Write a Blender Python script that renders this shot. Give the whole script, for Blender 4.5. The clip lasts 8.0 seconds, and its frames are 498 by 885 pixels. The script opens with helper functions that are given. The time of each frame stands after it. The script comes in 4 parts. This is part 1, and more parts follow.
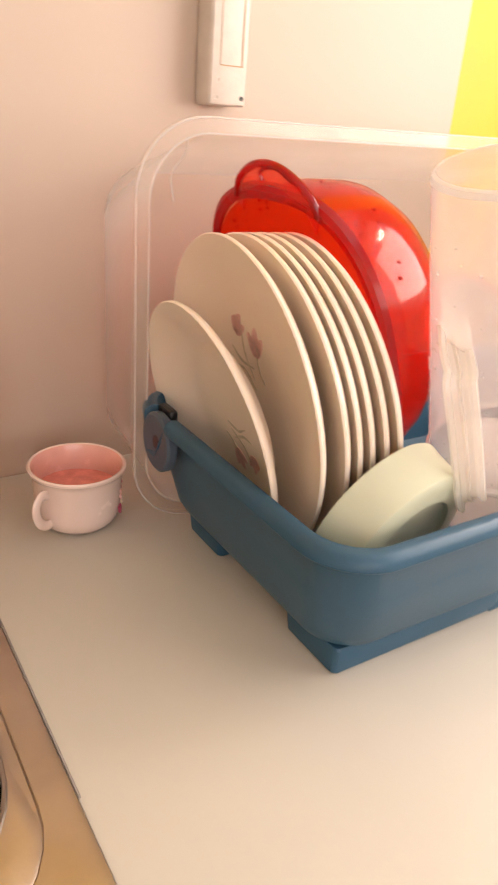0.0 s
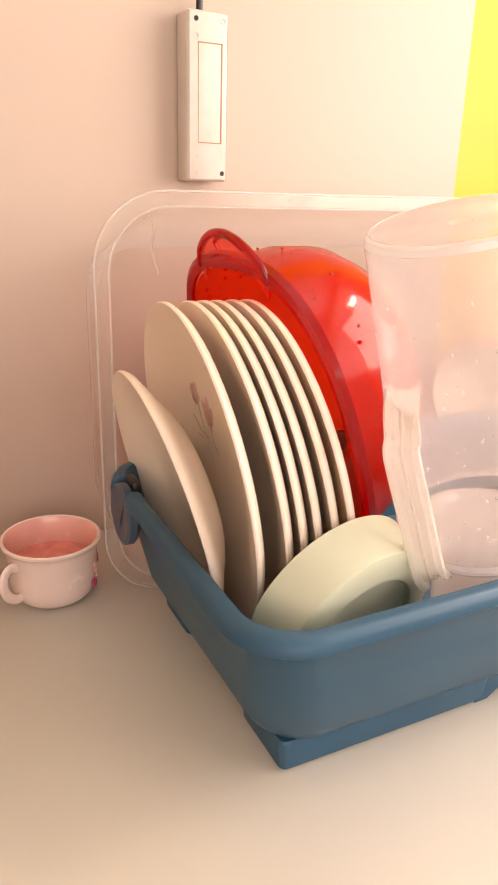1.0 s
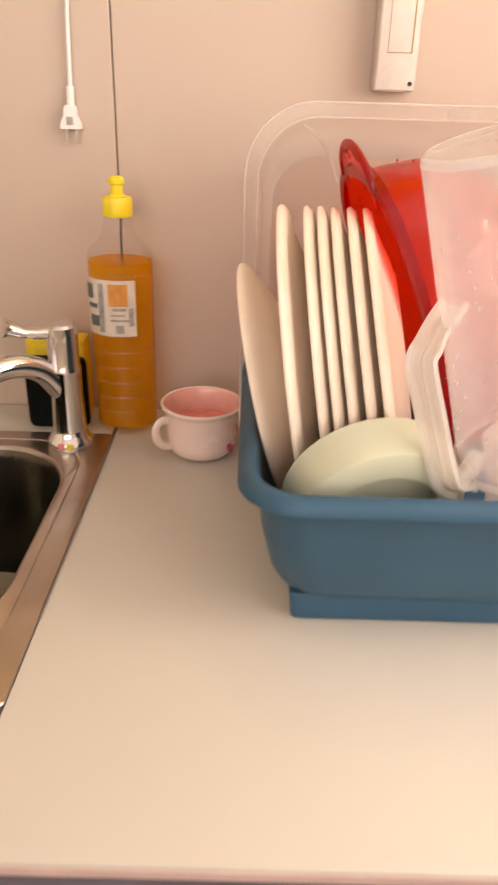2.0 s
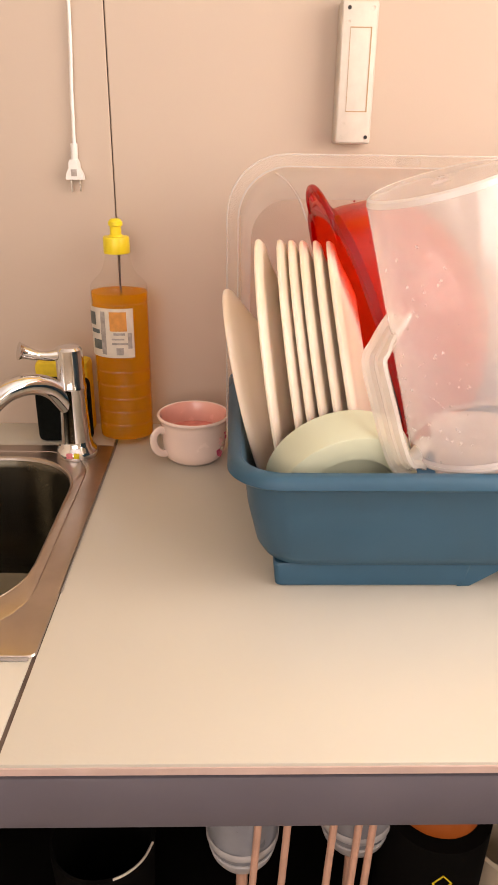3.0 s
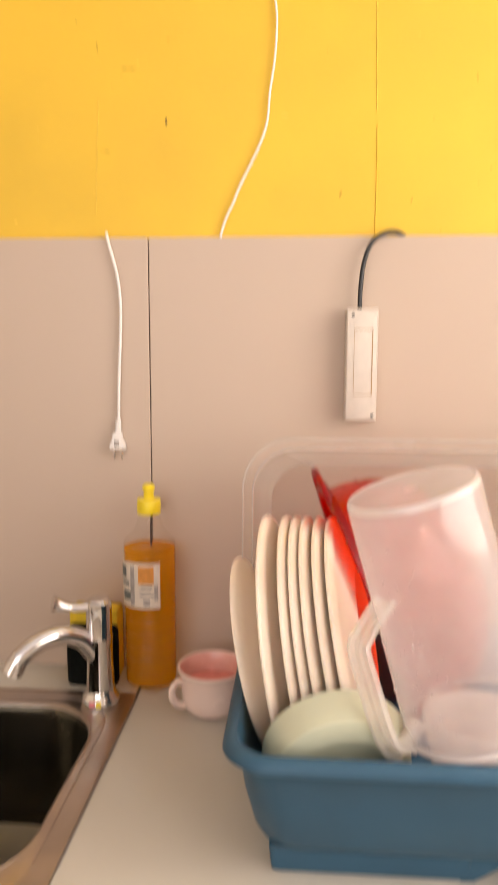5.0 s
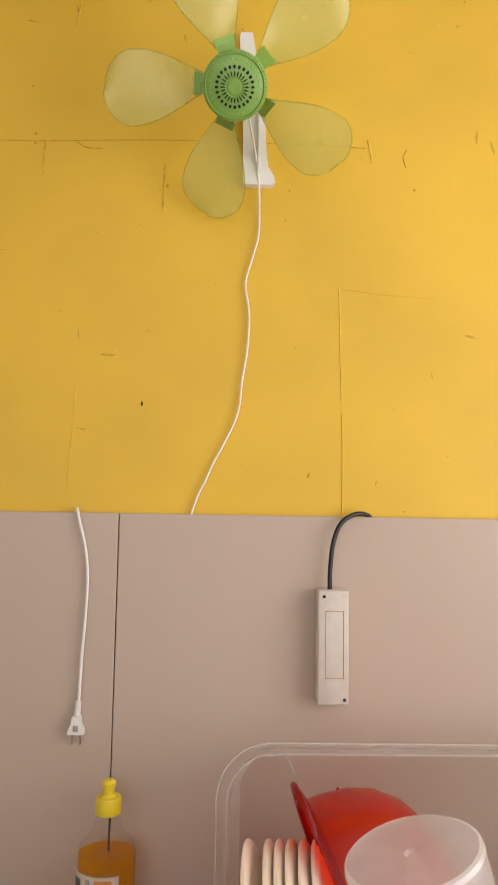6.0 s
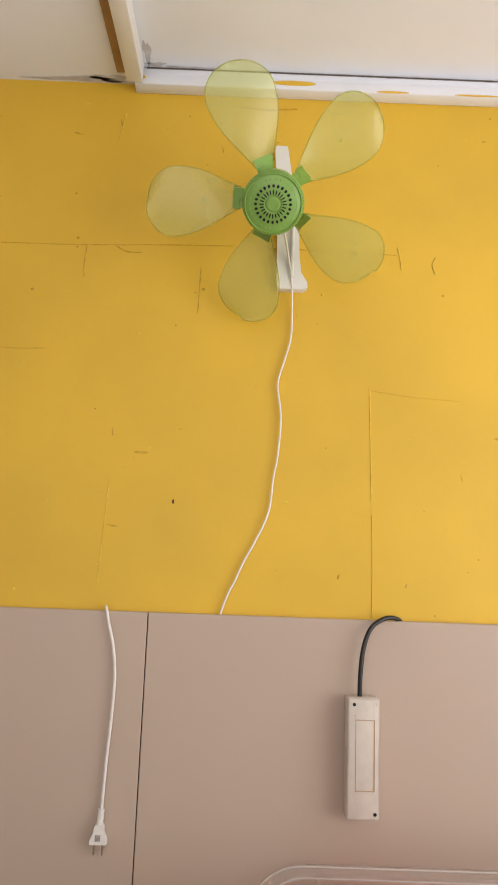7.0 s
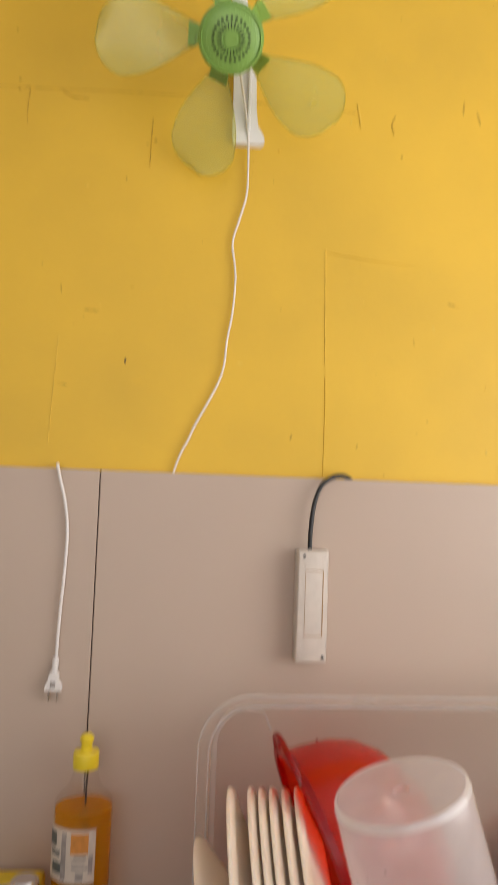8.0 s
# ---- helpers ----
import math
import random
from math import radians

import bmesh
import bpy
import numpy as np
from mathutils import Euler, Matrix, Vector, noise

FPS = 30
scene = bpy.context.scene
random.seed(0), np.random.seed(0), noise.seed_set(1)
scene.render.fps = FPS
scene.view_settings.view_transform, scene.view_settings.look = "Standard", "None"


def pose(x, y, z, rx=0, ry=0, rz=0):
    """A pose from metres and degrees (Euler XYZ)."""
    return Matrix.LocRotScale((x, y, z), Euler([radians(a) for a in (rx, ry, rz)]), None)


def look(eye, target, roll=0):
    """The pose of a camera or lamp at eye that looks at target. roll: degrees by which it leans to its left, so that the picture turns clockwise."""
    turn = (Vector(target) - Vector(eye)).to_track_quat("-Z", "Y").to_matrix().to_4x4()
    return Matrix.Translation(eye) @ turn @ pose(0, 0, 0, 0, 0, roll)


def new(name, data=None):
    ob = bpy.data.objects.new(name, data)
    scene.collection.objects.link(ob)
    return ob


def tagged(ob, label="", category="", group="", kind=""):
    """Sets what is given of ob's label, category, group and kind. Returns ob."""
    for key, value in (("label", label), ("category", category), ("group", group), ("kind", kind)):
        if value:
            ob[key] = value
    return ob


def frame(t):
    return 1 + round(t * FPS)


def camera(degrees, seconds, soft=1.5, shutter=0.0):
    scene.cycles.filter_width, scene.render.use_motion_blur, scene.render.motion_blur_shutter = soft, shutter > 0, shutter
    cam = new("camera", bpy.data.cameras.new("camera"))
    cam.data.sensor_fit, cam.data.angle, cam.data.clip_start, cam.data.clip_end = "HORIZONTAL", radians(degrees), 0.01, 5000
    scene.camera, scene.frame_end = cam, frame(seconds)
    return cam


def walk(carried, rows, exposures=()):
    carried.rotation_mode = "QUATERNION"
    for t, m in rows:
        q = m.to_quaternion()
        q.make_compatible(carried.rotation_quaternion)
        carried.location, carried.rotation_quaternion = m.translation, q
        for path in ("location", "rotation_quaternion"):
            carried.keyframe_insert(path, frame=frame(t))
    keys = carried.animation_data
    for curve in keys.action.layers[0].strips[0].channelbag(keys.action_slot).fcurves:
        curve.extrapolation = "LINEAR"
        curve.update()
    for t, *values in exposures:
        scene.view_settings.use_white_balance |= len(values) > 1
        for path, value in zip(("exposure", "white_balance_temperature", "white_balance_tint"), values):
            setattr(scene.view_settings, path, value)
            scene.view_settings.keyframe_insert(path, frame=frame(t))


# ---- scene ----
cam = camera(38.6, 8.0, shutter=0.3)
PATH = [
    (0, (-0.09, -0.092, 1.167), (0.919, 1.418, 0.33), 4.6),
    (0.3, (-0.086, -0.095, 1.162), (0.846, 1.516, 0.43), 5.8),
    (0.5, (-0.063, -0.123, 1.169), (0.856, 1.537, 0.536), 3.3),
    (1, (0.003, -0.12, 1.163), (0.849, 1.566, 0.499), 1.6),
    (1.5, (0.075, -0.117, 1.177), (0.61, 1.677, 0.475), 1.2),
    (1.8, (0.118, -0.181, 1.178), (0.36, 1.638, 0.383), 1.4),
    (2, (0.155, -0.237, 1.171), (0.165, 1.553, 0.28), 1.8),
    (2.2, (0.152, -0.264, 1.161), (0.107, 1.539, 0.295), 0.4),
    (3.3, (0.155, -0.357, 1.193), (0.222, 1.478, 0.4), 0.9),
    (3.5, (0.148, -0.353, 1.198), (0.199, 1.477, 0.393), 1.3),
    (4, (0.158, -0.347, 1.182), (0.153, 1.495, 0.402), 1.0),
    (4.5, (0.192, -0.351, 1.2), (0.105, 1.491, 0.426), -0.9),
    (5, (0.215, -0.385, 1.271), (0.073, 1.592, 1.002), 0.2),
    (5.2, (0.189, -0.401, 1.313), (0.078, 1.595, 1.241), 1.0),
    (6.3, (0.153, -0.376, 1.465), (0.23, 1.612, 1.669), 1.1),
    (6.5, (0.144, -0.383, 1.484), (0.215, 1.601, 1.718), 1.9),
    (7, (0.129, -0.395, 1.486), (0.139, 1.576, 1.824), 2.1),
    (7.5, (0.131, -0.397, 1.49), (0.258, 1.557, 1.896), 2.5),
    (8, (0.122, -0.377, 1.395), (0.292, 1.611, 1.533), 2.1),
]
EXPOSURE = [(0.0, 0.32, 6980, 18), (0.5, 0.42, 7000, 19), (1.0, 0.34, 7120, 21), (1.5, 0.26, 7250, 23), (2.0, 0.18, 7200, 20), (4.5, 0.17, 7100, 18), (5.2, -0.14, 6800, 16), (6.3, -0.64, 6200, 12), (8.0, -0.64, 6200, 12)]
walk(cam, [(t, look(eye, target, roll)) for t, eye, target, roll in PATH], EXPOSURE)

# ---- light ----
world = bpy.data.worlds.new("world")
scene.world = world
world.use_nodes = True
wn = world.node_tree.nodes
sky = wn.new("ShaderNodeTexSky")
sky.sky_type = 'NISHITA'
sky.sun_disc = False
sky.sun_elevation = radians(42)
sky.sun_rotation = radians(105)
world.node_tree.links.new(sky.outputs[0], wn["Background"].inputs[0])
wn["Background"].inputs[1].default_value = 0.12

sun = new("sun", bpy.data.lights.new("sun", "SUN"))
sun.data.energy, sun.data.angle, sun.data.color = 1.0, radians(12), (1.0, 0.93, 0.82)
sun.matrix_world = look((6, -1.6, 6), (0, 0, 0))

EAST = 1.12            # inner face of the window wall
WIN = (-1.10, 0.35, 1.02, 2.05)   # window: y0, y1, z0, z1
daylight = new("window_daylight", bpy.data.lights.new("window_daylight", "AREA"))
daylight.data.shape, daylight.data.size, daylight.data.size_y = "RECTANGLE", 1.4, 0.98
daylight.data.energy, daylight.data.color = 28.5, (1.0, 0.94, 0.86)
daylight.matrix_world = look((EAST + 0.10, (WIN[0] + WIN[1]) / 2, (WIN[2] + WIN[3]) / 2), (0.0, (WIN[0] + WIN[1]) / 2, 2.15))

# unseen opening in the wall behind the camera, added to fill plates and worktop
WIN2 = (-1.15, 0.55, 1.05, 2.1)   # x0, x1, z0, z1
rear_fill = new("rear_fill_light", bpy.data.lights.new("rear_fill_light", "AREA"))
rear_fill.data.shape, rear_fill.data.size, rear_fill.data.size_y = "RECTANGLE", 1.6, 1.04
rear_fill.data.energy, rear_fill.data.color = 16.5, (1.0, 0.94, 0.88)
rear_fill.matrix_world = look(((WIN2[0] + WIN2[1]) / 2, -1.85, 1.58), (0.0, 0.4, 1.95))


# ---- materials ----
def material(name, color, rough=0.5, metal=0.0, vary=0.06, scale=12.0, bump=0.0, bump_scale=200.0, coat=0.0, spec=0.5,
             stain=None, stain_scale=4.0, stain_at=0.62):
    m = bpy.data.materials.new(name)
    m.use_nodes = True
    nt = m.node_tree
    n, l = nt.nodes, nt.links
    b = n["Principled BSDF"]
    co = n.new("ShaderNodeTexCoord")
    big = n.new("ShaderNodeTexNoise")
    big.inputs["Scale"].default_value, big.inputs["Detail"].default_value = scale, 6
    l.new(co.outputs["Object"], big.inputs["Vector"])
    ramp = n.new("ShaderNodeMapRange")
    ramp.inputs[1].default_value, ramp.inputs[2].default_value = 0.3, 0.7
    ramp.inputs[3].default_value, ramp.inputs[4].default_value = 1 - vary, 1 + vary
    l.new(big.outputs[0], ramp.inputs[0])
    mul = n.new("ShaderNodeMix")
    mul.data_type, mul.blend_type = "RGBA", "MULTIPLY"
    mul.inputs["Factor"].default_value = 1.0
    mul.inputs["A"].default_value = (*color, 1)
    l.new(ramp.outputs[0], mul.inputs["B"])
    out = mul.outputs["Result"]
    if stain:
        st = n.new("ShaderNodeTexNoise")
        st.inputs["Scale"].default_value, st.inputs["Detail"].default_value = stain_scale, 8
        st.inputs["Roughness"].default_value = 0.7
        l.new(co.outputs["Object"], st.inputs["Vector"])
        sr = n.new("ShaderNodeMapRange")
        sr.inputs[1].default_value, sr.inputs[2].default_value = stain_at, stain_at + 0.08
        l.new(st.outputs[0], sr.inputs[0])
        mx = n.new("ShaderNodeMix")
        mx.data_type = "RGBA"
        mx.inputs["B"].default_value = (*stain, 1)
        l.new(sr.outputs[0], mx.inputs["Factor"])
        l.new(out, mx.inputs["A"])
        out = mx.outputs["Result"]
    l.new(out, b.inputs["Base Color"])
    fine = n.new("ShaderNodeTexNoise")
    fine.inputs["Scale"].default_value, fine.inputs["Detail"].default_value = bump_scale, 4
    l.new(co.outputs["Object"], fine.inputs["Vector"])
    rr = n.new("ShaderNodeMapRange")
    rr.inputs[3].default_value, rr.inputs[4].default_value = max(0.02, rough - 0.08), min(1, rough + 0.08)
    l.new(big.outputs[0], rr.inputs[0])
    l.new(rr.outputs[0], b.inputs["Roughness"])
    b.inputs["Metallic"].default_value = metal
    b.inputs["Specular IOR Level"].default_value = spec
    b.inputs["Coat Weight"].default_value = coat
    if bump:
        bp = n.new("ShaderNodeBump")
        bp.inputs["Strength"].default_value, bp.inputs["Distance"].default_value = bump, 0.001
        l.new(fine.outputs[0], bp.inputs["Height"])
        l.new(bp.outputs[0], b.inputs["Normal"])
    return m


def clear(name, tint, body, solid=0.3, rough=0.15, cloud=0.0, scale=20.0, translucent=0.5, gloss=(0.03, 0.45)):
    """Thin see-through plastic: light passes tinted, part of it is scattered, and the surface is glossy."""
    m = bpy.data.materials.new(name)
    m.use_nodes = True
    nt = m.node_tree
    n, l = nt.nodes, nt.links
    b = n["Principled BSDF"]
    b.inputs["Base Color"].default_value = (*body, 1)
    b.inputs["Roughness"].default_value = rough
    tl = n.new("ShaderNodeBsdfTranslucent")
    tl.inputs[0].default_value = (*body, 1)
    half = n.new("ShaderNodeMixShader")
    half.inputs[0].default_value = translucent
    l.new(b.outputs[0], half.inputs[1])
    l.new(tl.outputs[0], half.inputs[2])
    tr = n.new("ShaderNodeBsdfTransparent")
    tr.inputs[0].default_value = (*tint, 1)
    mix = n.new("ShaderNodeMixShader")
    mix.inputs[0].default_value = solid
    if cloud:
        co = n.new("ShaderNodeTexCoord")
        no = n.new("ShaderNodeTexNoise")
        no.inputs["Scale"].default_value, no.inputs["Detail"].default_value = scale, 5
        l.new(co.outputs["Object"], no.inputs["Vector"])
        r = n.new("ShaderNodeMapRange")
        r.inputs[3].default_value, r.inputs[4].default_value = max(0, solid - cloud), min(1, solid + cloud)
        l.new(no.outputs[0], r.inputs[0])
        l.new(r.outputs[0], mix.inputs[0])
    l.new(tr.outputs[0], mix.inputs[1])
    l.new(half.outputs[0], mix.inputs[2])
    gl = n.new("ShaderNodeBsdfGlossy")
    gl.inputs["Roughness"].default_value = rough
    lw = n.new("ShaderNodeLayerWeight")
    pw = n.new("ShaderNodeMath")
    pw.operation = "POWER"
    pw.inputs[1].default_value = 4.0
    l.new(lw.outputs["Facing"], pw.inputs[0])
    fr = n.new("ShaderNodeMapRange")
    fr.inputs[3].default_value, fr.inputs[4].default_value = gloss
    l.new(pw.outputs[0], fr.inputs[0])
    top = n.new("ShaderNodeMixShader")
    l.new(fr.outputs[0], top.inputs[0])
    l.new(mix.outputs[0], top.inputs[1])
    l.new(gl.outputs[0], top.inputs[2])
    l.new(top.outputs[0], n["Material Output"].inputs[0])
    return m


M_YELLOW = material("yellow_wall_paint", (0.73, 0.458, 0.032), 0.55, vary=0.07, scale=5, bump=0.5, bump_scale=34, stain=(0.72, 0.45, 0.035), stain_scale=7, stain_at=0.66)
M_CREAM = material("cream_wall_paint", (0.80, 0.72, 0.62), 0.6, vary=0.05, scale=4, bump=0.2, bump_scale=80)
M_BOARD = material("beige_laminate_board", (0.495, 0.386, 0.303), 0.42, vary=0.025, scale=3, bump=0.05, bump_scale=300)
M_TOP = material("cream_laminate_top", (0.525, 0.488, 0.415), 0.38, vary=0.03, scale=5, bump=0.06, bump_scale=350)
M_EDGE = material("pinkish_board_edge", (0.50, 0.36, 0.31), 0.6, vary=0.10, scale=30, bump=0.2)
M_BEAM = material("grey_painted_steel", (0.105, 0.092, 0.108), 0.45, vary=0.08, scale=9, bump=0.12, bump_scale=120)
M_CEIL = material("white_ceiling_paint", (0.84, 0.87, 0.96), 0.7, vary=0.04, scale=4, bump=0.25, bump_scale=50, stain=(0.52, 0.50, 0.50), stain_scale=5, stain_at=0.68)
M_TRIM = material("white_trim_paint", (0.84, 0.86, 0.93), 0.5, vary=0.05, scale=9, bump=0.25, bump_scale=70)
M_BROWN = material("brown_shaded_wood", (0.42, 0.26, 0.12), 0.7, vary=0.15, scale=20)
M_FLOOR = material("brown_floor_tile", (0.28, 0.23, 0.19), 0.5, vary=0.2, scale=8, bump=0.2)
# near-black: the deep shade under the table is put into this colour
M_DARK = material("under_table_shade_black", (0.004, 0.0035, 0.003), 0.95, vary=0.1, scale=8, spec=0.05)
M_BLUE = material("blue_plastic", (0.027, 0.086, 0.140), 0.40, vary=0.07, scale=14, bump=0.08, bump_scale=260, spec=0.35)
M_HINGE = material("grey_blue_plastic", (0.060, 0.085, 0.12), 0.45, vary=0.08, scale=40, bump=0.1)
M_PLATE = material("cream_melamine", (0.90, 0.755, 0.615), 0.34, vary=0.02, scale=15, coat=0.2)
melamine = M_PLATE.node_tree.nodes["Principled BSDF"]
melamine.inputs["Subsurface Weight"].default_value = 0.15
melamine.inputs["Subsurface Radius"].default_value = (1.0, 0.62, 0.40)
melamine.inputs["Subsurface Scale"].default_value = 0.012
M_DISH = material("pale_green_melamine", (0.56, 0.575, 0.42), 0.32, vary=0.03, scale=18, coat=0.1)
M_CUP = material("off_white_enamel", (0.78, 0.595, 0.51), 0.25, vary=0.03, scale=30, coat=0.3)
M_CUPIN = material("pink_enamel", (0.80, 0.42, 0.34), 0.25, vary=0.05, scale=40, coat=0.3)
M_TEA = material("pink_residue", (0.72, 0.24, 0.19), 0.2, vary=0.15, scale=90)
M_PETAL = material("mauve_print", (0.72, 0.42, 0.37), 0.35, vary=0.2, scale=150)
M_PETAL2 = material("magenta_print", (0.45, 0.06, 0.12), 0.35, vary=0.2, scale=150)
M_LEAF = material("grey_green_print", (0.60, 0.50, 0.36), 0.35, vary=0.2, scale=150)
M_WHITE = material("white_plastic", (0.80, 0.79, 0.78), 0.35, vary=0.03, scale=30)
M_IVORY = material("ivory_plastic", (0.62, 0.55, 0.475), 0.45, vary=0.05, scale=60, bump=0.2, bump_scale=250, stain=(0.50, 0.40, 0.31), stain_scale=160, stain_at=0.68)
M_CORD = material("white_cord", (0.78, 0.74, 0.70), 0.45, vary=0.05, scale=60)
M_BLACK = material("black_plastic", (0.006, 0.006, 0.007), 0.35, vary=0.15, scale=50)
M_GAP = material("dark_joint", (0.10, 0.07, 0.055), 0.8, vary=0.2, scale=60)
M_BROWNGAP = material("dark_brown_strip", (0.05, 0.028, 0.022), 0.8, vary=0.2, scale=60)
M_CHROME = material("chrome", (0.72, 0.70, 0.69), 0.09, metal=1.0, vary=0.03, scale=30)
M_STEEL = material("brushed_steel", (0.46, 0.39, 0.34), 0.36, metal=1.0, vary=0.12, scale=18, bump=0.1, bump_scale=320)
# same steel as the rim: darkened for shaded walls, paler for the reflecting floor
M_BASIN = material("shaded_basin_steel", (0.095, 0.084, 0.062), 0.24, metal=1.0, vary=0.15, scale=14, bump=0.1, bump_scale=320)
M_BASINFLOOR = material("lit_wet_basin_steel", (0.36, 0.34, 0.29), 0.38, metal=1.0, vary=0.15, scale=14, bump=0.1, bump_scale=320)
M_SILICONE = material("grey_sealant", (0.26, 0.23, 0.21), 0.6, vary=0.15, scale=70, bump=0.3)
M_SPONGE = material("yellow_sponge", (0.74, 0.52, 0.03), 0.9, vary=0.12, scale=120, bump=0.8, bump_scale=500)
M_SCOUR = material("black_scourer", (0.006, 0.007, 0.006), 0.95, spec=0.1, vary=0.3, scale=200, bump=0.9, bump_scale=600)
M_CAP = material("yellow_cap_plastic", (0.80, 0.62, 0.02), 0.35, vary=0.04, scale=40)
M_LABEL = material("pale_paper_label", (0.66, 0.58, 0.48), 0.5, vary=0.08, scale=90)
M_LABEL2 = material("orange_label_print", (0.66, 0.27, 0.05), 0.5, vary=0.15, scale=120)
M_INK = material("dark_label_print", (0.10, 0.11, 0.10), 0.5, vary=0.25, scale=150)
M_GREYINK = material("grey_label_print", (0.34, 0.30, 0.27), 0.5, vary=0.25, scale=150)
M_GREEN = material("green_plastic", (0.225, 0.40, 0.085), 0.38, vary=0.04, scale=60)
M_COPPER = material("copper_rod", (0.62, 0.36, 0.26), 0.35, vary=0.1, scale=60)
M_ORANGE = material("orange_plastic", (0.36, 0.085, 0.012), 0.4, vary=0.12, scale=40)
M_CREAMBOWL = material("cream_plastic", (0.62, 0.50, 0.36), 0.4, vary=0.06, scale=40)
M_JARFOOT = material("whitish_plastic", (0.52, 0.50, 0.50), 0.35, vary=0.1, scale=50)
M_JAR = material("frosted_grey_plastic", (0.27, 0.275, 0.30), 0.3, vary=0.1, scale=40)
M_PINK = material("pink_plastic", (0.75, 0.22, 0.24), 0.35, vary=0.05, scale=40)
M_RED = clear("clear_red_plastic", (0.99, 0.46, 0.27), (0.86, 0.09, 0.04), solid=0.20, rough=0.10, translucent=0.55)
M_REDTAB = clear("pale_red_plastic", (0.99, 0.42, 0.32), (0.85, 0.06, 0.04), solid=0.22, rough=0.10)
M_REDDEEP = clear("saturated_red_plastic", (0.97, 0.17, 0.07), (0.86, 0.025, 0.012), solid=0.28, rough=0.12, translucent=0.65)
M_REDRIM = clear("deep_red_plastic", (0.80, 0.05, 0.04), (0.50, 0.006, 0.008), solid=0.45, rough=0.10)
M_TUB = clear("milky_clear_plastic", (0.985, 0.975, 0.965), (0.94, 0.92, 0.91), solid=0.075, rough=0.22, cloud=0.03, scale=9)
M_TUBSIDE = clear("milky_side_plastic", (0.98, 0.97, 0.96), (0.96, 0.94, 0.93), solid=0.42, rough=0.25, cloud=0.05, scale=9, translucent=0.6)
M_TUBEDGE = clear("milky_edge_plastic", (0.98, 0.97, 0.96), (0.97, 0.95, 0.94), solid=0.42, rough=0.2)
M_JUG = clear("frosted_jug_plastic", (0.97, 0.96, 0.96), (0.87, 0.82, 0.82), solid=0.42, rough=0.12, cloud=0.08, scale=22)
M_JUGEDGE = clear("frosted_edge_plastic", (0.98, 0.97, 0.96), (0.95, 0.93, 0.92), solid=0.50, rough=0.15)
M_HANDLE = clear("frosted_handle_plastic", (0.97, 0.95, 0.92), (0.97, 0.94, 0.89), solid=0.56, rough=0.20, cloud=0.05, scale=40)
M_MILKCUP = clear("milky_cup_plastic", (0.96, 0.93, 0.90), (0.92, 0.86, 0.82), solid=0.62, rough=0.2)
M_BLADE = clear("lime_clear_plastic", (0.96, 0.97, 0.80), (0.78, 0.86, 0.40), solid=0.26, rough=0.30, cloud=0.06, scale=14)
M_BLADEEDGE = clear("lime_edge_plastic", (0.88, 0.88, 0.62), (0.60, 0.62, 0.22), solid=0.16, rough=0.3)
M_PET = clear("clear_bottle_plastic", (0.985, 0.98, 0.97), (0.85, 0.82, 0.78), solid=0.015, rough=0.05, gloss=(0.012, 0.35))
M_PETRIB = clear("bottle_rib_glint", (1.0, 0.90, 0.62), (0.98, 0.80, 0.45), solid=0.12, rough=0.08)
M_SOAP = clear("orange_dish_soap", (1.0, 0.74, 0.03), (1.0, 0.52, 0.002), solid=0.34, rough=0.08, translucent=0.5, gloss=(0.0, 0.04))
M_DROP = clear("water_drop", (1, 1, 1), (0.9, 0.9, 0.9), solid=0.25, rough=0.03)


# ---- mesh helpers ----
def smooth(bm, angle=35):
    for face in bm.faces:
        face.smooth = True
    for e in bm.edges:
        if len(e.link_faces) == 2 and e.calc_face_angle(0) > radians(angle):
            e.smooth = False


def part(name, bm, mat, parent=None, label="", soft=35):
    bmesh.ops.recalc_face_normals(bm, faces=bm.faces[:])
    smooth(bm, soft)
    me = bpy.data.meshes.new(name)
    bm.to_mesh(me)
    bm.free()
    for one in (mat if isinstance(mat, (list, tuple)) else [mat]):
        me.materials.append(one)
    ob = new(name, me)
    if parent:
        ob.parent = parent
    if label:
        ob["label"] = label
    return ob


def thing(name, m, label, category, group=""):
    """An Empty at the base of a thing; its parts are built in its own axes."""
    ob = new(name)
    ob.empty_display_size = 0.02
    ob.matrix_world = m if isinstance(m, Matrix) else Matrix.Translation(m)
    return tagged(ob, label, category, group)


def add_box(bm, lo, hi, bevel=0.0, seg=2):
    lo, hi = Vector(lo), Vector(hi)
    made = bmesh.ops.create_cube(bm, size=1, matrix=Matrix.LocRotScale((lo + hi) / 2, None, hi - lo))
    if bevel:
        edges = list({e for v in made["verts"] for e in v.link_edges})
        bmesh.ops.bevel(bm, geom=edges, offset=bevel, segments=seg, affect="EDGES", profile=0.5)
    return bm


def box(lo, hi, bevel=0.0, seg=2):
    return add_box(bmesh.new(), lo, hi, bevel, seg)


def loft(bm, loops, cap_start=False, cap_end=False, closed=True):
    rows = [[bm.verts.new(p) for p in loop] for loop in loops]
    n = len(rows[0])
    for a, b in zip(rows, rows[1:]):
        for i in range(n if closed else n - 1):
            j = (i + 1) % n
            bm.faces.new((a[i], a[j], b[j], b[i]))
    if cap_start:
        bm.faces.new(rows[0][::-1])
    if cap_end:
        bm.faces.new(rows[-1])
    return bm


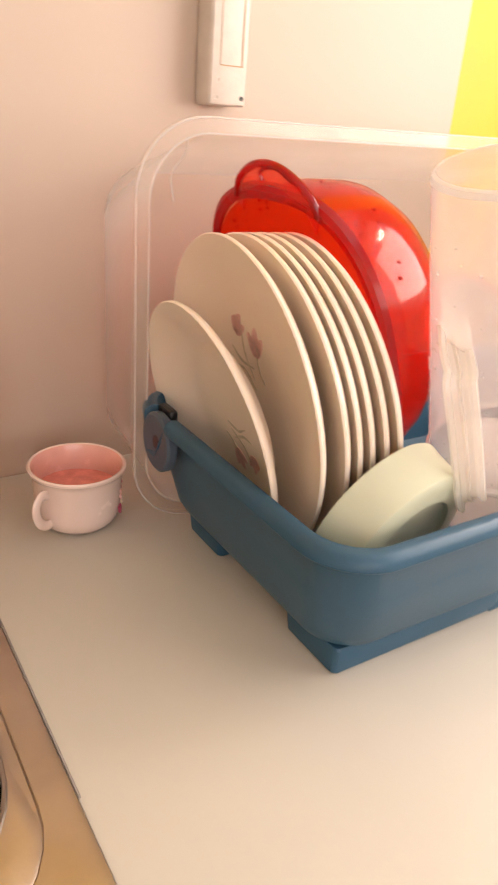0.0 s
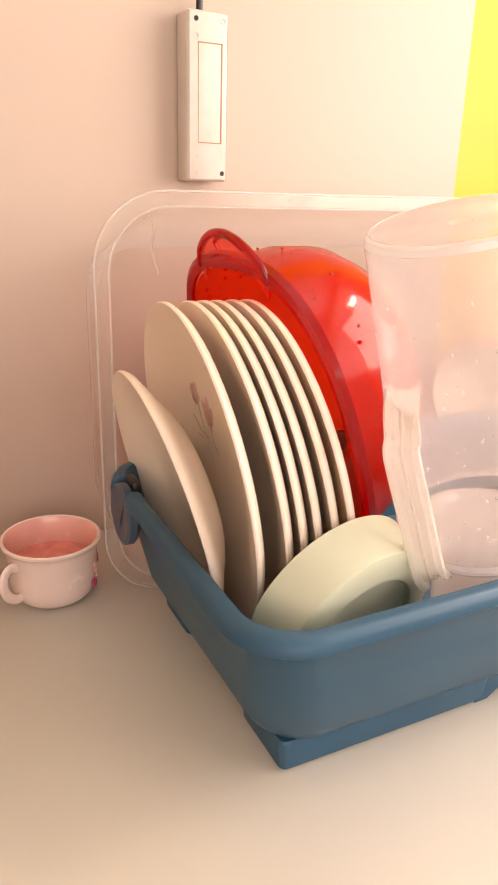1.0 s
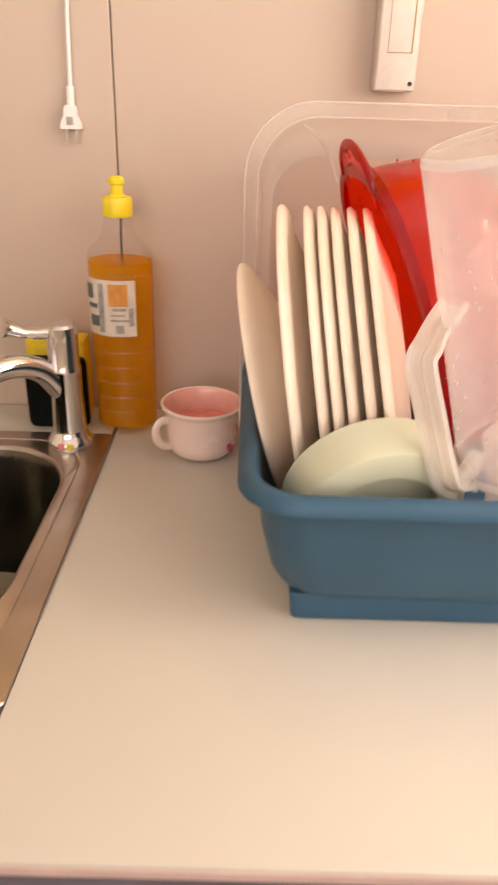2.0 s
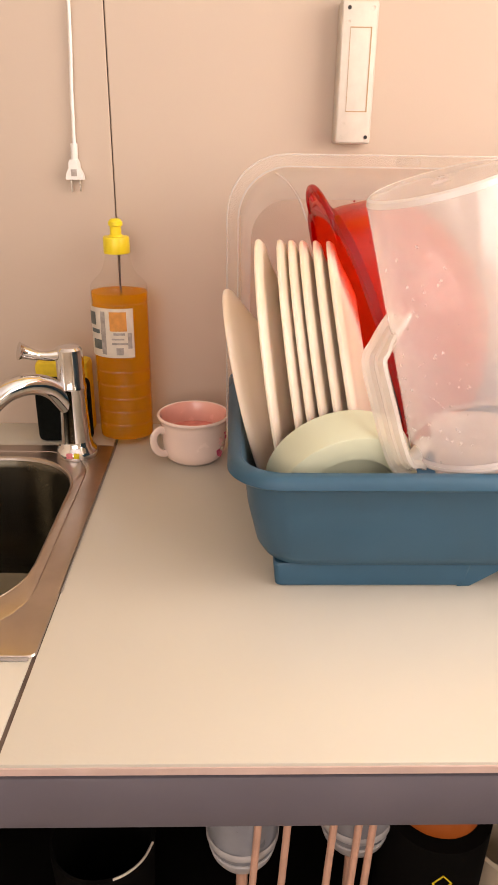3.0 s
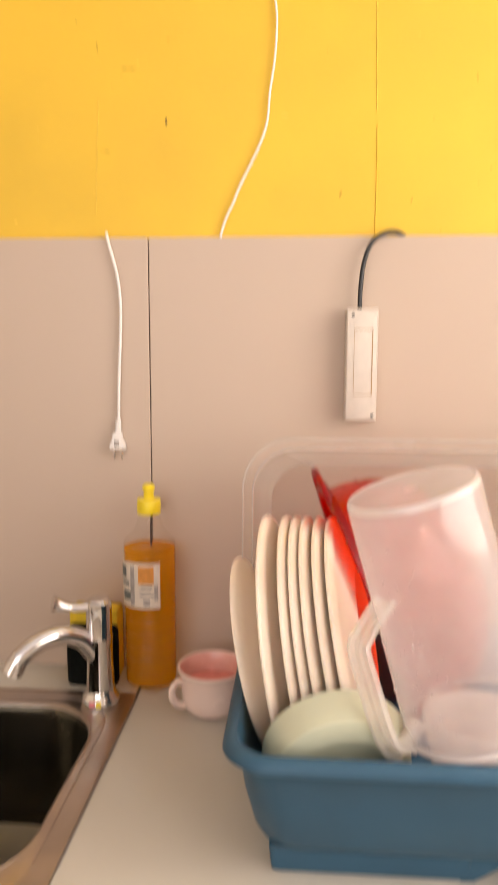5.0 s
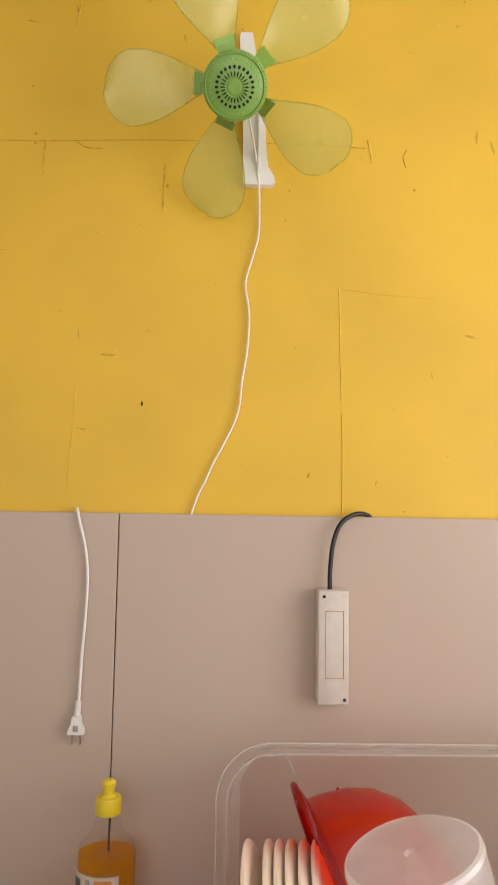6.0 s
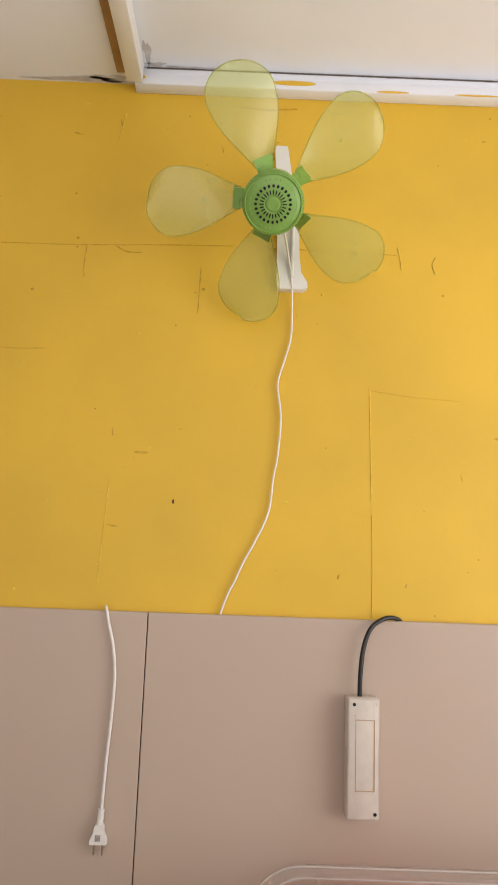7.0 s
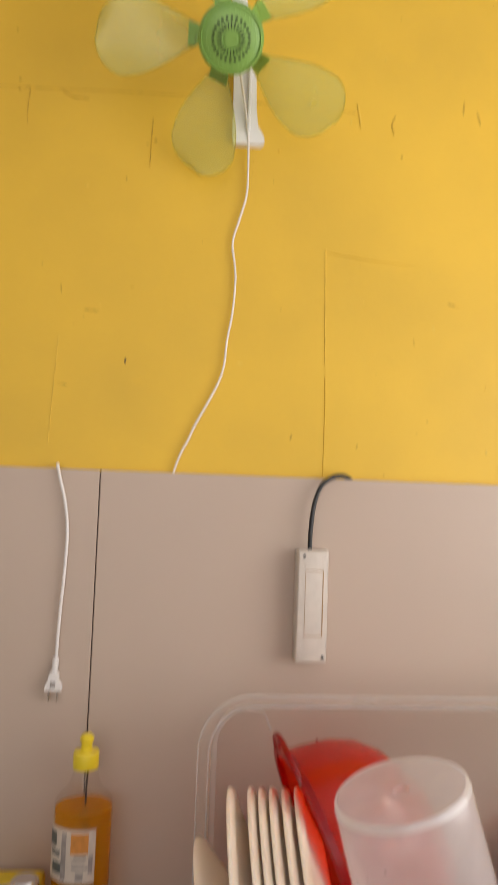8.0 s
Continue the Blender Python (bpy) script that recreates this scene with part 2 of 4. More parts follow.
def lathe(bm, profile, n=64, sx=1.0, sy=1.0, at=(0, 0, 0)):
    """A profile of (radius, z) turned about z; radius 0 closes it."""
    rows = []
    for r, z in profile:
        if r < 1e-6:
            rows.append([bm.verts.new((at[0], at[1], at[2] + z))])
        else:
            rows.append([bm.verts.new((at[0] + sx * r * math.cos(2 * math.pi * k / n), at[1] + sy * r * math.sin(2 * math.pi * k / n), at[2] + z)) for k in range(n)])
    for a, b in zip(rows, rows[1:]):
        for i in range(n):
            j = (i + 1) % n
            if len(a) == 1 and len(b) == 1:
                continue
            if len(a) == 1:
                bm.faces.new((a[0], b[j], b[i]))
            elif len(b) == 1:
                bm.faces.new((a[i], a[j], b[0]))
            else:
                bm.faces.new((a[i], a[j], b[j], b[i]))
    return bm


def spline(points, steps=8):
    """A smooth line through the points."""
    p = [Vector(q) for q in points]
    p = [2 * p[0] - p[1]] + p + [2 * p[-1] - p[-2]]
    out = []
    for i in range(1, len(p) - 2):
        a, b, c, d = p[i - 1:i + 3]
        for k in range(steps):
            t = k / steps
            out.append(0.5 * ((2 * b) + (c - a) * t + (2 * a - 5 * b + 4 * c - d) * t * t + (3 * b - a - 3 * c + d) * t ** 3))
    return out + [p[-2]]


def sweep(bm, line, shape, up=(0, 0, 1), scale=None):
    """A closed shape of (across, out) carried along a line, with capped ends."""
    loops, up = [], Vector(up)
    for i, p in enumerate(line):
        along = (line[min(i + 1, len(line) - 1)] - line[max(i - 1, 0)]).normalized()
        side = along.cross(up)
        side = side.normalized() if side.length > 1e-4 else along.orthogonal().normalized()
        out = side.cross(along).normalized()
        s = scale(i / (len(line) - 1)) if scale else 1.0
        loops.append([p + side * (a * s) + out * (b * s) for a, b in shape])
    return loft(bm, loops, True, True)


def ring(r, n=10, sx=1.0, sy=1.0):
    return [(sx * r * math.cos(2 * math.pi * k / n), sy * r * math.sin(2 * math.pi * k / n)) for k in range(n)]


def tube(bm, points, r, steps=8, n=10, up=(0.3, 1, 0.2), scale=None):
    return sweep(bm, spline(points, steps), ring(r, n), up, scale)


def rounded(x0, x1, y0, y1, r, z, arc=8, side=10):
    """A loop round a rectangle with rounded corners, with points along its sides."""
    pts = []
    corners = [((x1 - r, y0 + r), -90), ((x1 - r, y1 - r), 0), ((x0 + r, y1 - r), 90), ((x0 + r, y0 + r), 180)]
    for i, ((cx, cy), a0) in enumerate(corners):
        for k in range(arc + 1):
            a = radians(a0 + 90 * k / arc)
            pts.append(Vector((cx + r * math.cos(a), cy + r * math.sin(a), z)))
        (nx, ny), b0 = corners[(i + 1) % 4]
        nxt = Vector((nx + r * math.cos(radians(b0)), ny + r * math.sin(radians(b0)), z))
        last = pts[-1].copy()
        for k in range(1, side):
            pts.append(last.lerp(nxt, k / side))
    return pts


def facing(c, axis, spin=0):
    """A pose at c whose z axis points along axis."""
    q = Vector(axis).to_track_quat("Z", "Y")
    return Matrix.Translation(c) @ q.to_matrix().to_4x4() @ Matrix.Rotation(radians(spin), 4, "Z")


def toward(theta, phi):
    t, p = radians(theta), radians(phi)
    return Vector((math.cos(t) * math.cos(p), math.sin(t) * math.cos(p), math.sin(p)))


# ---- setting ----
WEST, SOUTH, NORTH, CEIL, TOP = -1.7, -1.75, 0.612, 2.238, 0.80


def structure(name, bm, mat, label):
    return tagged(part(name, bm, mat), label, name.split("_")[0], kind="structure")


structure("floor", box((WEST - .15, SOUTH - .15, -0.1), (EAST + .2, NORTH + .15, 0)), M_FLOOR, "brown tiled kitchen floor under the worktop table")
structure("wall_north", box((WEST - .15, NORTH, 0), (EAST + .2, NORTH + 0.14, CEIL + .1)), M_YELLOW, "yellow painted wall with scuffs and filled holes")
structure("wall_west", box((WEST - .15, SOUTH, 0), (WEST, NORTH, CEIL + .1)), M_CREAM, "plain cream painted side wall")
bm = bmesh.new()
add_box(bm, (WEST - .15, SOUTH - .15, 0), (WIN2[0], SOUTH, CEIL + .1))
add_box(bm, (WIN2[1], SOUTH - .15, 0), (EAST + .2, SOUTH, CEIL + .1))
add_box(bm, (WIN2[0], SOUTH - .15, 0), (WIN2[1], SOUTH, WIN2[2]))
add_box(bm, (WIN2[0], SOUTH - .15, WIN2[3]), (WIN2[1], SOUTH, CEIL + .1))
structure("wall_south", bm, M_CREAM, "cream painted rear wall, its opening added for the fill light")
bm = bmesh.new()
add_box(bm, (EAST, SOUTH, 0), (EAST + .2, WIN[0], CEIL + .1))
add_box(bm, (EAST, WIN[1], 0), (EAST + .2, NORTH, CEIL + .1))
add_box(bm, (EAST, WIN[0], 0), (EAST + .2, WIN[1], WIN[2]))
add_box(bm, (EAST, WIN[0], WIN[3]), (EAST + .2, WIN[1], CEIL + .1))
structure("wall_east", bm, M_CREAM, "cream painted wall with a window opening")
win = tagged(new("window_1"), "white framed window letting in daylight", "window", kind="structure")
bm = bmesh.new()
for lo, hi in (((EAST + .12, WIN[0], WIN[2]), (EAST + .17, WIN[0] + .05, WIN[3])), ((EAST + .12, WIN[1] - .05, WIN[2]), (EAST + .17, WIN[1], WIN[3])),
               ((EAST + .12, WIN[0] + .05, WIN[2]), (EAST + .17, WIN[1] - .05, WIN[2] + .05)), ((EAST + .12, WIN[0] + .05, WIN[3] - .05), (EAST + .17, WIN[1] - .05, WIN[3]))):
    add_box(bm, lo, hi, 0.004)
part("window_frame", bm, M_TRIM, win)

# ceiling: a lower panel on the sink side, a higher one past the batten
structure("ceiling", add_box(box((-0.062, SOUTH, CEIL), (EAST, NORTH, CEIL + .08)), (WEST, SOUTH, 2.222), (-0.064, NORTH, CEIL + .08)), M_CEIL, "white painted ceiling with grey patches at its edges")
bm = box((-0.0725, SOUTH, 2.205), (-0.0480, NORTH - .028, 2.2375), 0.002)
structure("trim_batten", bm, M_TRIM, "white painted batten across the ceiling")
# thin brown box drawn for the shadow along the batten
structure("trim_batten_shade", box((-0.0880, SOUTH, 2.2185), (-0.0727, NORTH - .03, 2.2219), 0.0008), M_BROWN, "brown strip put in as the shade beside the batten")
bm = box((-0.062, NORTH - .024, 2.206), (EAST, NORTH, 2.2225), 0.002)
add_box(bm, (-0.052, NORTH - .020, 2.2225), (EAST, NORTH, 2.2372), 0.002)
structure("trim_gap", box((-0.045, NORTH - .0206, 2.2350), (EAST, NORTH - .0202, 2.2374)), M_GAP, "thin dark gap between strip and ceiling")
structure("trim_cornice", bm, M_TRIM, "white painted wooden strip along wall and ceiling")
for k, (x0, x1, z0, z1) in enumerate(((0.150, 0.217, 2.2125, 2.2205), (-0.058, -0.045, 2.214, 2.2205), (0.31, 0.36, 2.2065, 2.2095), (0.43, 0.50, 2.2065, 2.209))):
    bm = bmesh.new()
    lathe(bm, [(0, 0), (1, 0), (1, 1), (0, 1)], 20, (x1 - x0) / 2, (z1 - z0) / 2)
    bmesh.ops.transform(bm, matrix=Matrix.Translation(((x0 + x1) / 2, NORTH - .0236, (z0 + z1) / 2)) @ Matrix.Rotation(radians(90), 4, "X") @ Matrix.Diagonal((1, 1, 0.0012, 1)), verts=bm.verts)
    structure("trim_paint_smear", bm, M_YELLOW, "yellow paint smeared onto the white strip")

# splash boards in front of the yellow wall
BOARD, BTOP = 0.600, 1.417
structure("wall_panel", box((WEST, BOARD, 0.70), (0.0044, NORTH - .001, BTOP), 0.001, 1), M_BOARD, "beige laminate splash board over the sink")
structure("wall_panel", box((0.0058, BOARD, 0.70), (0.637, NORTH - .001, BTOP), 0.001, 1), M_BOARD, "beige laminate splash board behind the dish rack")
structure("trim_board_joint", box((0.0044, BOARD + .003, 0.70), (0.0058, NORTH - .001, BTOP - .004)), M_GAP, "dark open joint between two splash boards")

# worktop
part_top = tagged(part("worktop", box((0.0, 0.0, 0.7905), (EAST, BOARD - .001, TOP), 0.0012), M_TOP), "cream laminate worktop board with a pinkish cut edge", "worktop")
part("edge_band", box((0.002, -0.0012, 0.7912), (EAST, 0.0002, 0.7972)), M_EDGE, part_top, "pinkish bare board edge")
SX0, SX1, SY0, SY1 = -0.50, 0.0, 0.103, 0.517
bm = box((-1.25, 0.0, 0.7905), (-0.0035, SY0 + .02, TOP), 0.0012)
add_box(bm, (-1.25, SY1 - .015, 0.7905), (-0.0035, BOARD - .001, TOP), 0.0012)
add_box(bm, (-1.25, SY0 + .021, 0.7905), (SX0 + .02, SY1 - .016, TOP), 0.0012)
sinktop = tagged(part("sink_worktop", bm, M_TOP), "cream laminate worktop board cut out round the sink", "worktop")
part("edge_band", box((-1.25, -0.0012, 0.7912), (-0.0045, 0.0002, 0.7972)), M_EDGE, sinktop, "pinkish bare board edge")
tagged(part("worktop_joint", box((-0.0034, 0.001, 0.7892), (-0.0001, SY0 + .02, 0.7985)), M_GAP), "dark gap between the two worktop boards", "joint", kind="structure")

table = thing("worktop_table", (0, 0, 0), "grey painted steel table frame carrying the worktop", "table")
part("front_beam", box((-1.25, 0.0, 0.739), (EAST - .01, 0.035, 0.7868), 0.003), M_BEAM, table)
# dark strip added to draw the shadow line between worktop and beam
part("gap_shade_strip", box((-1.25, 0.0075, 0.7869), (EAST - .01, 0.032, 0.7903)), M_BROWNGAP, table, "dark brown strip for the shadow in the gap")
part("rear_beam", box((-1.25, 0.555, 0.739), (EAST - .01, 0.59, 0.7900), 0.003), M_BEAM, table)
for x in (-1.25, 0.93):
    for y in (0.0355, 0.515):
        part("leg", box((x, y, 0), (x + .04, y + .039, 0.7390 if y < .1 else 0.7900), 0.003), M_BEAM, table)
    part("side_beam", box((x, 0.0755, 0.745), (x + .04, 0.514, 0.7900), 0.003), M_BEAM, table)
# added black panel that stands in for the unlit depth under the table
structure("wall_under_table", box((WEST, 0.5905, 0), (EAST, BOARD - .0005, 0.70)), M_DARK, "near-black panel added as the shade behind things under the table")

# ---- sink ----
sink = thing("kitchen_sink", (SX0, SY0, TOP), "brushed steel inset sink with a deep rounded basin", "sink")


def sink_loop(inset, r, z):
    return [p - Vector((SX0, SY0, TOP)) for p in rounded(SX0 + inset, SX1 - inset, SY0 + inset, SY1 - inset, r, z, 8, 8)]


BX0, BX1, BY0, BY1 = -0.46, -0.034, 0.149, 0.475


def basin_loop(inset, r, z):
    return [p - Vector((SX0, SY0, TOP)) for p in rounded(BX0 + inset, BX1 - inset, BY0 + inset, BY1 - inset, r, z, 8, 8)]


bm = bmesh.new()
loft(bm, [sink_loop(0.0, 0.006, TOP + .0004), sink_loop(0.0008, 0.006, TOP + .0022), sink_loop(0.004, 0.008, TOP + .003), sink_loop(0.0215, 0.070, TOP + .0030), sink_loop(0.0222, 0.070, TOP + .0020), sink_loop(0.0232, 0.070, TOP + .0028),
          basin_loop(-0.0035, 0.090, TOP + .0028), basin_loop(-0.0022, 0.088, TOP + .0036), basin_loop(0.000, 0.086, TOP + .0020), basin_loop(0.0008, 0.0855, TOP - .0008)])
part("rim", bm, M_STEEL, sink, "satin steel sink rim with a ridge")
# basin wall and floor split so each carries its own painted light
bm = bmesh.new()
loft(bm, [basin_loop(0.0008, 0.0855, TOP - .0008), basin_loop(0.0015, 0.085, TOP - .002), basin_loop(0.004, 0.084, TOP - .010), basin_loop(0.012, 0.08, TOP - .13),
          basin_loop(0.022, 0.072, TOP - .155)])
part("basin", bm, M_BASIN, sink, "steel basin wall with its shade in the colour")
bm = bmesh.new()
loft(bm, [basin_loop(0.022, 0.072, TOP - .155), basin_loop(0.05, 0.06, TOP - .165), basin_loop(0.10, 0.03, TOP - .167)], False, True)
part("basin_floor", bm, M_BASINFLOOR, sink, "wet steel basin floor, paler for the light it reflects")
bm = lathe(bmesh.new(), [(0, .003), (.022, .003), (.026, .004), (.03, .002), (.031, 0)], 32, at=(0.26, 0.20, -.1665))
part("drain", bm, M_CHROME, sink, "chrome drain ring")
rnd = random.Random(8)
bm = bmesh.new()
for k in range(26):
    size = rnd.uniform(.0012, .0030)
    bmesh.ops.create_icosphere(bm, subdivisions=2, radius=1, matrix=Matrix.Translation((rnd.uniform(.16, .40), rnd.uniform(.10, .29), -.1662)) @ Matrix.Diagonal((size * rnd.uniform(.8, 1.6), size, size * .5, 1)))
tagged(part("water_drops", bm, M_DROP, sink), "clear water drops lying in the basin", kind="stuff")
part("sealant", box((0.0, -0.004, 0.0003), (0.495, 0.0005, 0.0018), 0.0006), M_SILICONE, sink, "smeared grey sealant")
part("sealant", box((0.5003, 0.087, 0.0003), (0.5018, 0.412, 0.0010), 0.0004), M_SILICONE, sink, "smeared grey sealant")

# ---- faucet ----
tap = thing("faucet", (-0.043, 0.487, TOP + .003), "chrome single lever kitchen tap on the sink rim", "faucet")
bm = lathe(bmesh.new(), [(0, 0), (.0255, 0), (.0262, .003), (.0245, .010), (.0205, .014), (.0185, .022), (.0172, .055), (.0168, .086), (.0176, .089), (.0176, .0925), (.0164, .0950), (.0168, .128), (.0160, .1385), (.013, .1415), (0, .1425)], 48)
part("body", bm, M_CHROME, tap)
bm = tube(bmesh.new(), [(-.004, -.003, .066), (-.020, -.014, .092), (-.040, -.030, .1035), (-.062, -.047, .1010), (-.080, -.061, .088), (-.0865, -.066, .079)], .0115, 10, 20, (0, 0, 1), lambda t: 1.15 - .15 * t)
part("spout", bm, M_CHROME, tap)
bm = tube(bmesh.new(), [(-.0850, -.065, .0810), (-.0905, -.069, .0690)], .0128, 4, 20)
part("aerator", bm, M_CHROME, tap)
bm = sweep(bmesh.new(), spline([(-.008, -.004, .133), (-.022, -.010, .1325), (-.036, -.015, .135), (-.049, -.019, .1400), (-.0535, -.021, .1415)], 8), ring(.0078, 18, 1.05, .95), (0, 0, 1), lambda t: 0.95 - .55 * t + 1.9 * max(0, t - .42))
part("lever", bm, M_CHROME, tap)
part("marker", box((-.009, -.0262, .004), (-.001, -.0225, .011), .001), M_PINK, tap, "small pink marker on the foot")
part("marker", box((.000, -.0262, .004), (.007, -.0225, .011), .001), M_CAP, tap, "small yellow marker on the foot")

# ---- scourer and sponge behind the tap ----
tagged(part("sponge", box((-.106, .552, TOP + .0005), (-.036, .588, TOP + .104), .006), M_SPONGE), "yellow washing sponge standing against the board", "sponge")
bm = box((-.104, .528, TOP + .0005), (-.032, .5505, TOP + .088), .009, 3)
tagged(part("scouring_pad", bm, M_SCOUR), "black scouring pad standing in front of the sponge", "scourer")

# ---- dish tray ----
TX0, TX1, TY0, TY1, TZ = 0.150, 0.640, 0.158, 0.476, 0.931
tray = thing("dish_tray", (TX0, TY0, TOP), "blue plastic dish draining tray with rounded rim, on feet", "dish rack")
TO = Vector((TX0, TY0, TOP))


def tray_loop(i, r, z, notch=0.0):
    pts = rounded(TX0 + i, TX1 - i * .9, TY0 + i, TY1 - i, r, z, 10, 14)
    return [p - TO - Vector((0, 0, notch if p.x < TX0 + .05 and 0.405 < p.y < 0.432 else 0)) for p in pts]


bm = bmesh.new()
loft(bm, [tray_loop(.0018, .046, TZ - .0125, .02), tray_loop(0, .046, TZ - .0105, .03), tray_loop(.0008, .0455, TZ - .0055, .03), tray_loop(.0035, .044, TZ - .0018, .03), tray_loop(.0075, .040, TZ, .03), tray_loop(.0120, .037, TZ - .0004, .03),
          tray_loop(.0145, .034, TZ - .003, .028), tray_loop(.019, .034, TZ - .03), tray_loop(.034, .034, 0.834), tray_loop(.044, .03, 0.828), tray_loop(.10, .01, 0.827)], False, True)
loft(bm, [tray_loop(.0018, .046, TZ - .0125, .02), tray_loop(.0125, .036, TZ - .0125, .02), tray_loop(.0145, .040, TZ - .016), tray_loop(.0185, .040, 0.880), tray_loop(.027, .042, 0.840),
          tray_loop(.033, .036, 0.830), tray_loop(.040, .032, 0.825), tray_loop(.10, .01, 0.824)], False, True)
part("shell", bm, M_BLUE, tray)


def foot(x0, x1, y0, y1):
    p = []
    for z, i in ((0.8265, 0.0), (0.8245, -.001), (0.8025, 0.0012), (TOP + .0005, 0.003)):
        p.append([q - TO for q in rounded(x0 + i, x1 - i, y0 + i, y1 - i, .005, z, 4, 3)])
    # the inner ends slope like the shoulders of an arch
    return loft(bmesh.new(), p, True, True)


for x0, x1, y0, y1 in ((.193, .372, .1985, .262), (.193, .245, .366, .425), (.430, .600, .1985, .262), (.545, .600, .366, .425)):
    part("foot", foot(x0, x1, y0, y1), M_BLUE, tray)
bm = bmesh.new()
loft(bm, [[Vector((x, y, z)) - TO for x, z in ((.362, .8255), (.362, .8008), (.3735, .8012), (.385, .8085), (.400, .8185), (.412, .8245))] for y in (.1995, .250)], True, True)
part("foot_arch", bm, M_BLUE, tray)
# hinge boss on the side
bm = lathe(bmesh.new(), [(.0065, -.004), (.0065, .005), (.010, .0065), (.024, .0055), (.0265, .003), (.0265, -.003), (.024, -.005), (.0065, -.004)], 36)
bmesh.ops.transform(bm, matrix=Matrix.Translation(Vector((.1550, .413, .9050)) - TO) @ Matrix.Rotation(radians(90), 4, "Y"), verts=bm.verts)
part("hinge_disc", bm, M_HINGE, tray, "greyish blue hinge disc with a hole")
bm = lathe(bmesh.new(), [(0, -.004), (.0064, -.004), (.0064, .001), (0, .001)], 16)
bmesh.ops.transform(bm, matrix=Matrix.Translation(Vector((.1550, .413, .9050)) - TO) @ Matrix.Rotation(radians(90), 4, "Y"), verts=bm.verts)
part("hinge_pin", bm, M_BLACK, tray, "black pin hole")
part("hinge_arm", box(Vector((.1605, .406, .895)) - TO, Vector((.169, .430, .934)) - TO, .003), M_BLACK, tray, "black hinge arm")
# scuffs on the rim
for x, w in ((.2745, .003), (.352, .0035)):
    part("scuff", box(Vector((x, TY0 + .0002, TZ - .0105)) - TO, Vector((x + w, TY0 + .0009, TZ - .0094)) - TO, .0003), M_LABEL, tray, "pale scratch on the rim")


# ---- plates ----
def plate_profile(R, depth):
    k = R / .128
    front = [(0, -depth + .0030), (.060 * k, -depth + .0030), (.073 * k, -depth + .0046), (.083 * k, -depth * .66), (.098 * k, -depth * .38), (.114 * k, -depth * .16), (R - .0022, -.0002), (R - .0008, .0003), (R, -.0010)]
    back = [(R - .0004, -.0032), (.1235 * k, -.0068), (.112 * k, -depth * .44), (.098 * k, -depth * .66), (.086 * k, -depth * .88), (.077 * k, -depth), (.072 * k, -depth - .0016), (.069 * k, -depth), (0, -depth)]
    return front + back


def flower(bm_list, cx, cy, size, turn):
    """Petals of a printed flower as slightly raised shapes in the plate's axes."""
    for k, (a, l, w) in enumerate(((0, 1, .24), (34, .9, .20), (-34, .85, .20))):
        th = radians(turn + a)
        d, s = Vector((math.cos(th), math.sin(th), 0)), Vector((-math.sin(th), math.cos(th), 0))
        pts = []
        for q in range(14):
            f = 2 * math.pi * q / 14
            pts.append(Vector((cx, cy, 0)) + d * size * l * (.5 - .5 * math.cos(f)) + s * size * w * math.sin(f) * (1 + .25 * math.cos(f)))
        bm_list.append(pts)


def decal(name, loops, z, mat, parent, label):
    bm = bmesh.new()
    for pts in loops:
        loft(bm, [[p + Vector((0, 0, z)) for p in pts], [p + Vector((0, 0, z + .00035)) for p in pts]], True, True)
    return part(name, bm, mat, parent, label)


def stroke(points, w):
    line = spline([(*p, 0) for p in points], 5)
    left, right = [], []
    for i, p in enumerate(line):
        d = (line[min(i + 1, len(line) - 1)] - line[max(i - 1, 0)]).normalized()
        s = Vector((-d.y, d.x, 0)) * w * (.35 + .65 * math.sin(math.pi * (i + .5) / len(line)))
        left.append(p + s)
        right.append(p - s)
    return left + right[::-1]


def plate(c, axis, R, depth, spin, label, flower_to=None):
    if flower_to:
        q = facing(c, axis, 0).inverted() @ Vector(flower_to)
        spin = math.degrees(math.atan2(q.y, q.x)) - 90
    ob = thing("plate", facing(c, axis, spin), label, "plate", "plates in the dish tray")
    part("disc", lathe(bmesh.new(), plate_profile(R, depth), 96), M_PLATE, ob)
    k = R / .128
    loops = []
    flower(loops, -.030 * k, .040 * k, .022 * k, 70)
    flower(loops, .006 * k, .034 * k, .024 * k, 100)
    decal("flower_print", loops, -depth + .0031, M_PETAL, ob, "faded mauve flower print")
    decal("stem_print", [stroke([(-.020 * k, .048 * k), (-.014 * k, .030 * k), (.004 * k, .012 * k)], .0012), stroke([(.006 * k, .044 * k), (.010 * k, .026 * k), (.020 * k, .016 * k)], .0012),
                         stroke([(-.036 * k, .026 * k), (-.02 * k, .020 * k), (.002 * k, .022 * k)], .0014), stroke([(-.030 * k, .012 * k), (-.012 * k, .014 * k), (.006 * k, .004 * k)], .0012)], -depth + .0031, M_LEAF, ob, "grey green stem print")
    return ob


tops = (0.179, 0.200, 0.211, 0.222, 0.235, 0.248)
for i, x in enumerate(tops):
    lean = 9.0 + 0.6 * i
    zc = 0.9605
    plate((x + .126 * math.sin(radians(lean)) - .003, 0.360, zc), toward(175.5 - 0.5 * i, -lean), 0.128, 0.019, 20 + 47 * i, "cream melamine dinner plate with mauve flower print, standing on edge", (0.205, 0.352, 1.02) if i == 0 else None)
plate((0.1695, 0.362, 0.937), toward(177.5, -14), 0.1035, 0.026, 200, "smaller cream melamine soup plate leaning in the tray")

# ---- clear red bowl on its side ----
RC, RAX = Vector((0.290, 0.408, 0.979)), toward(187, -21)
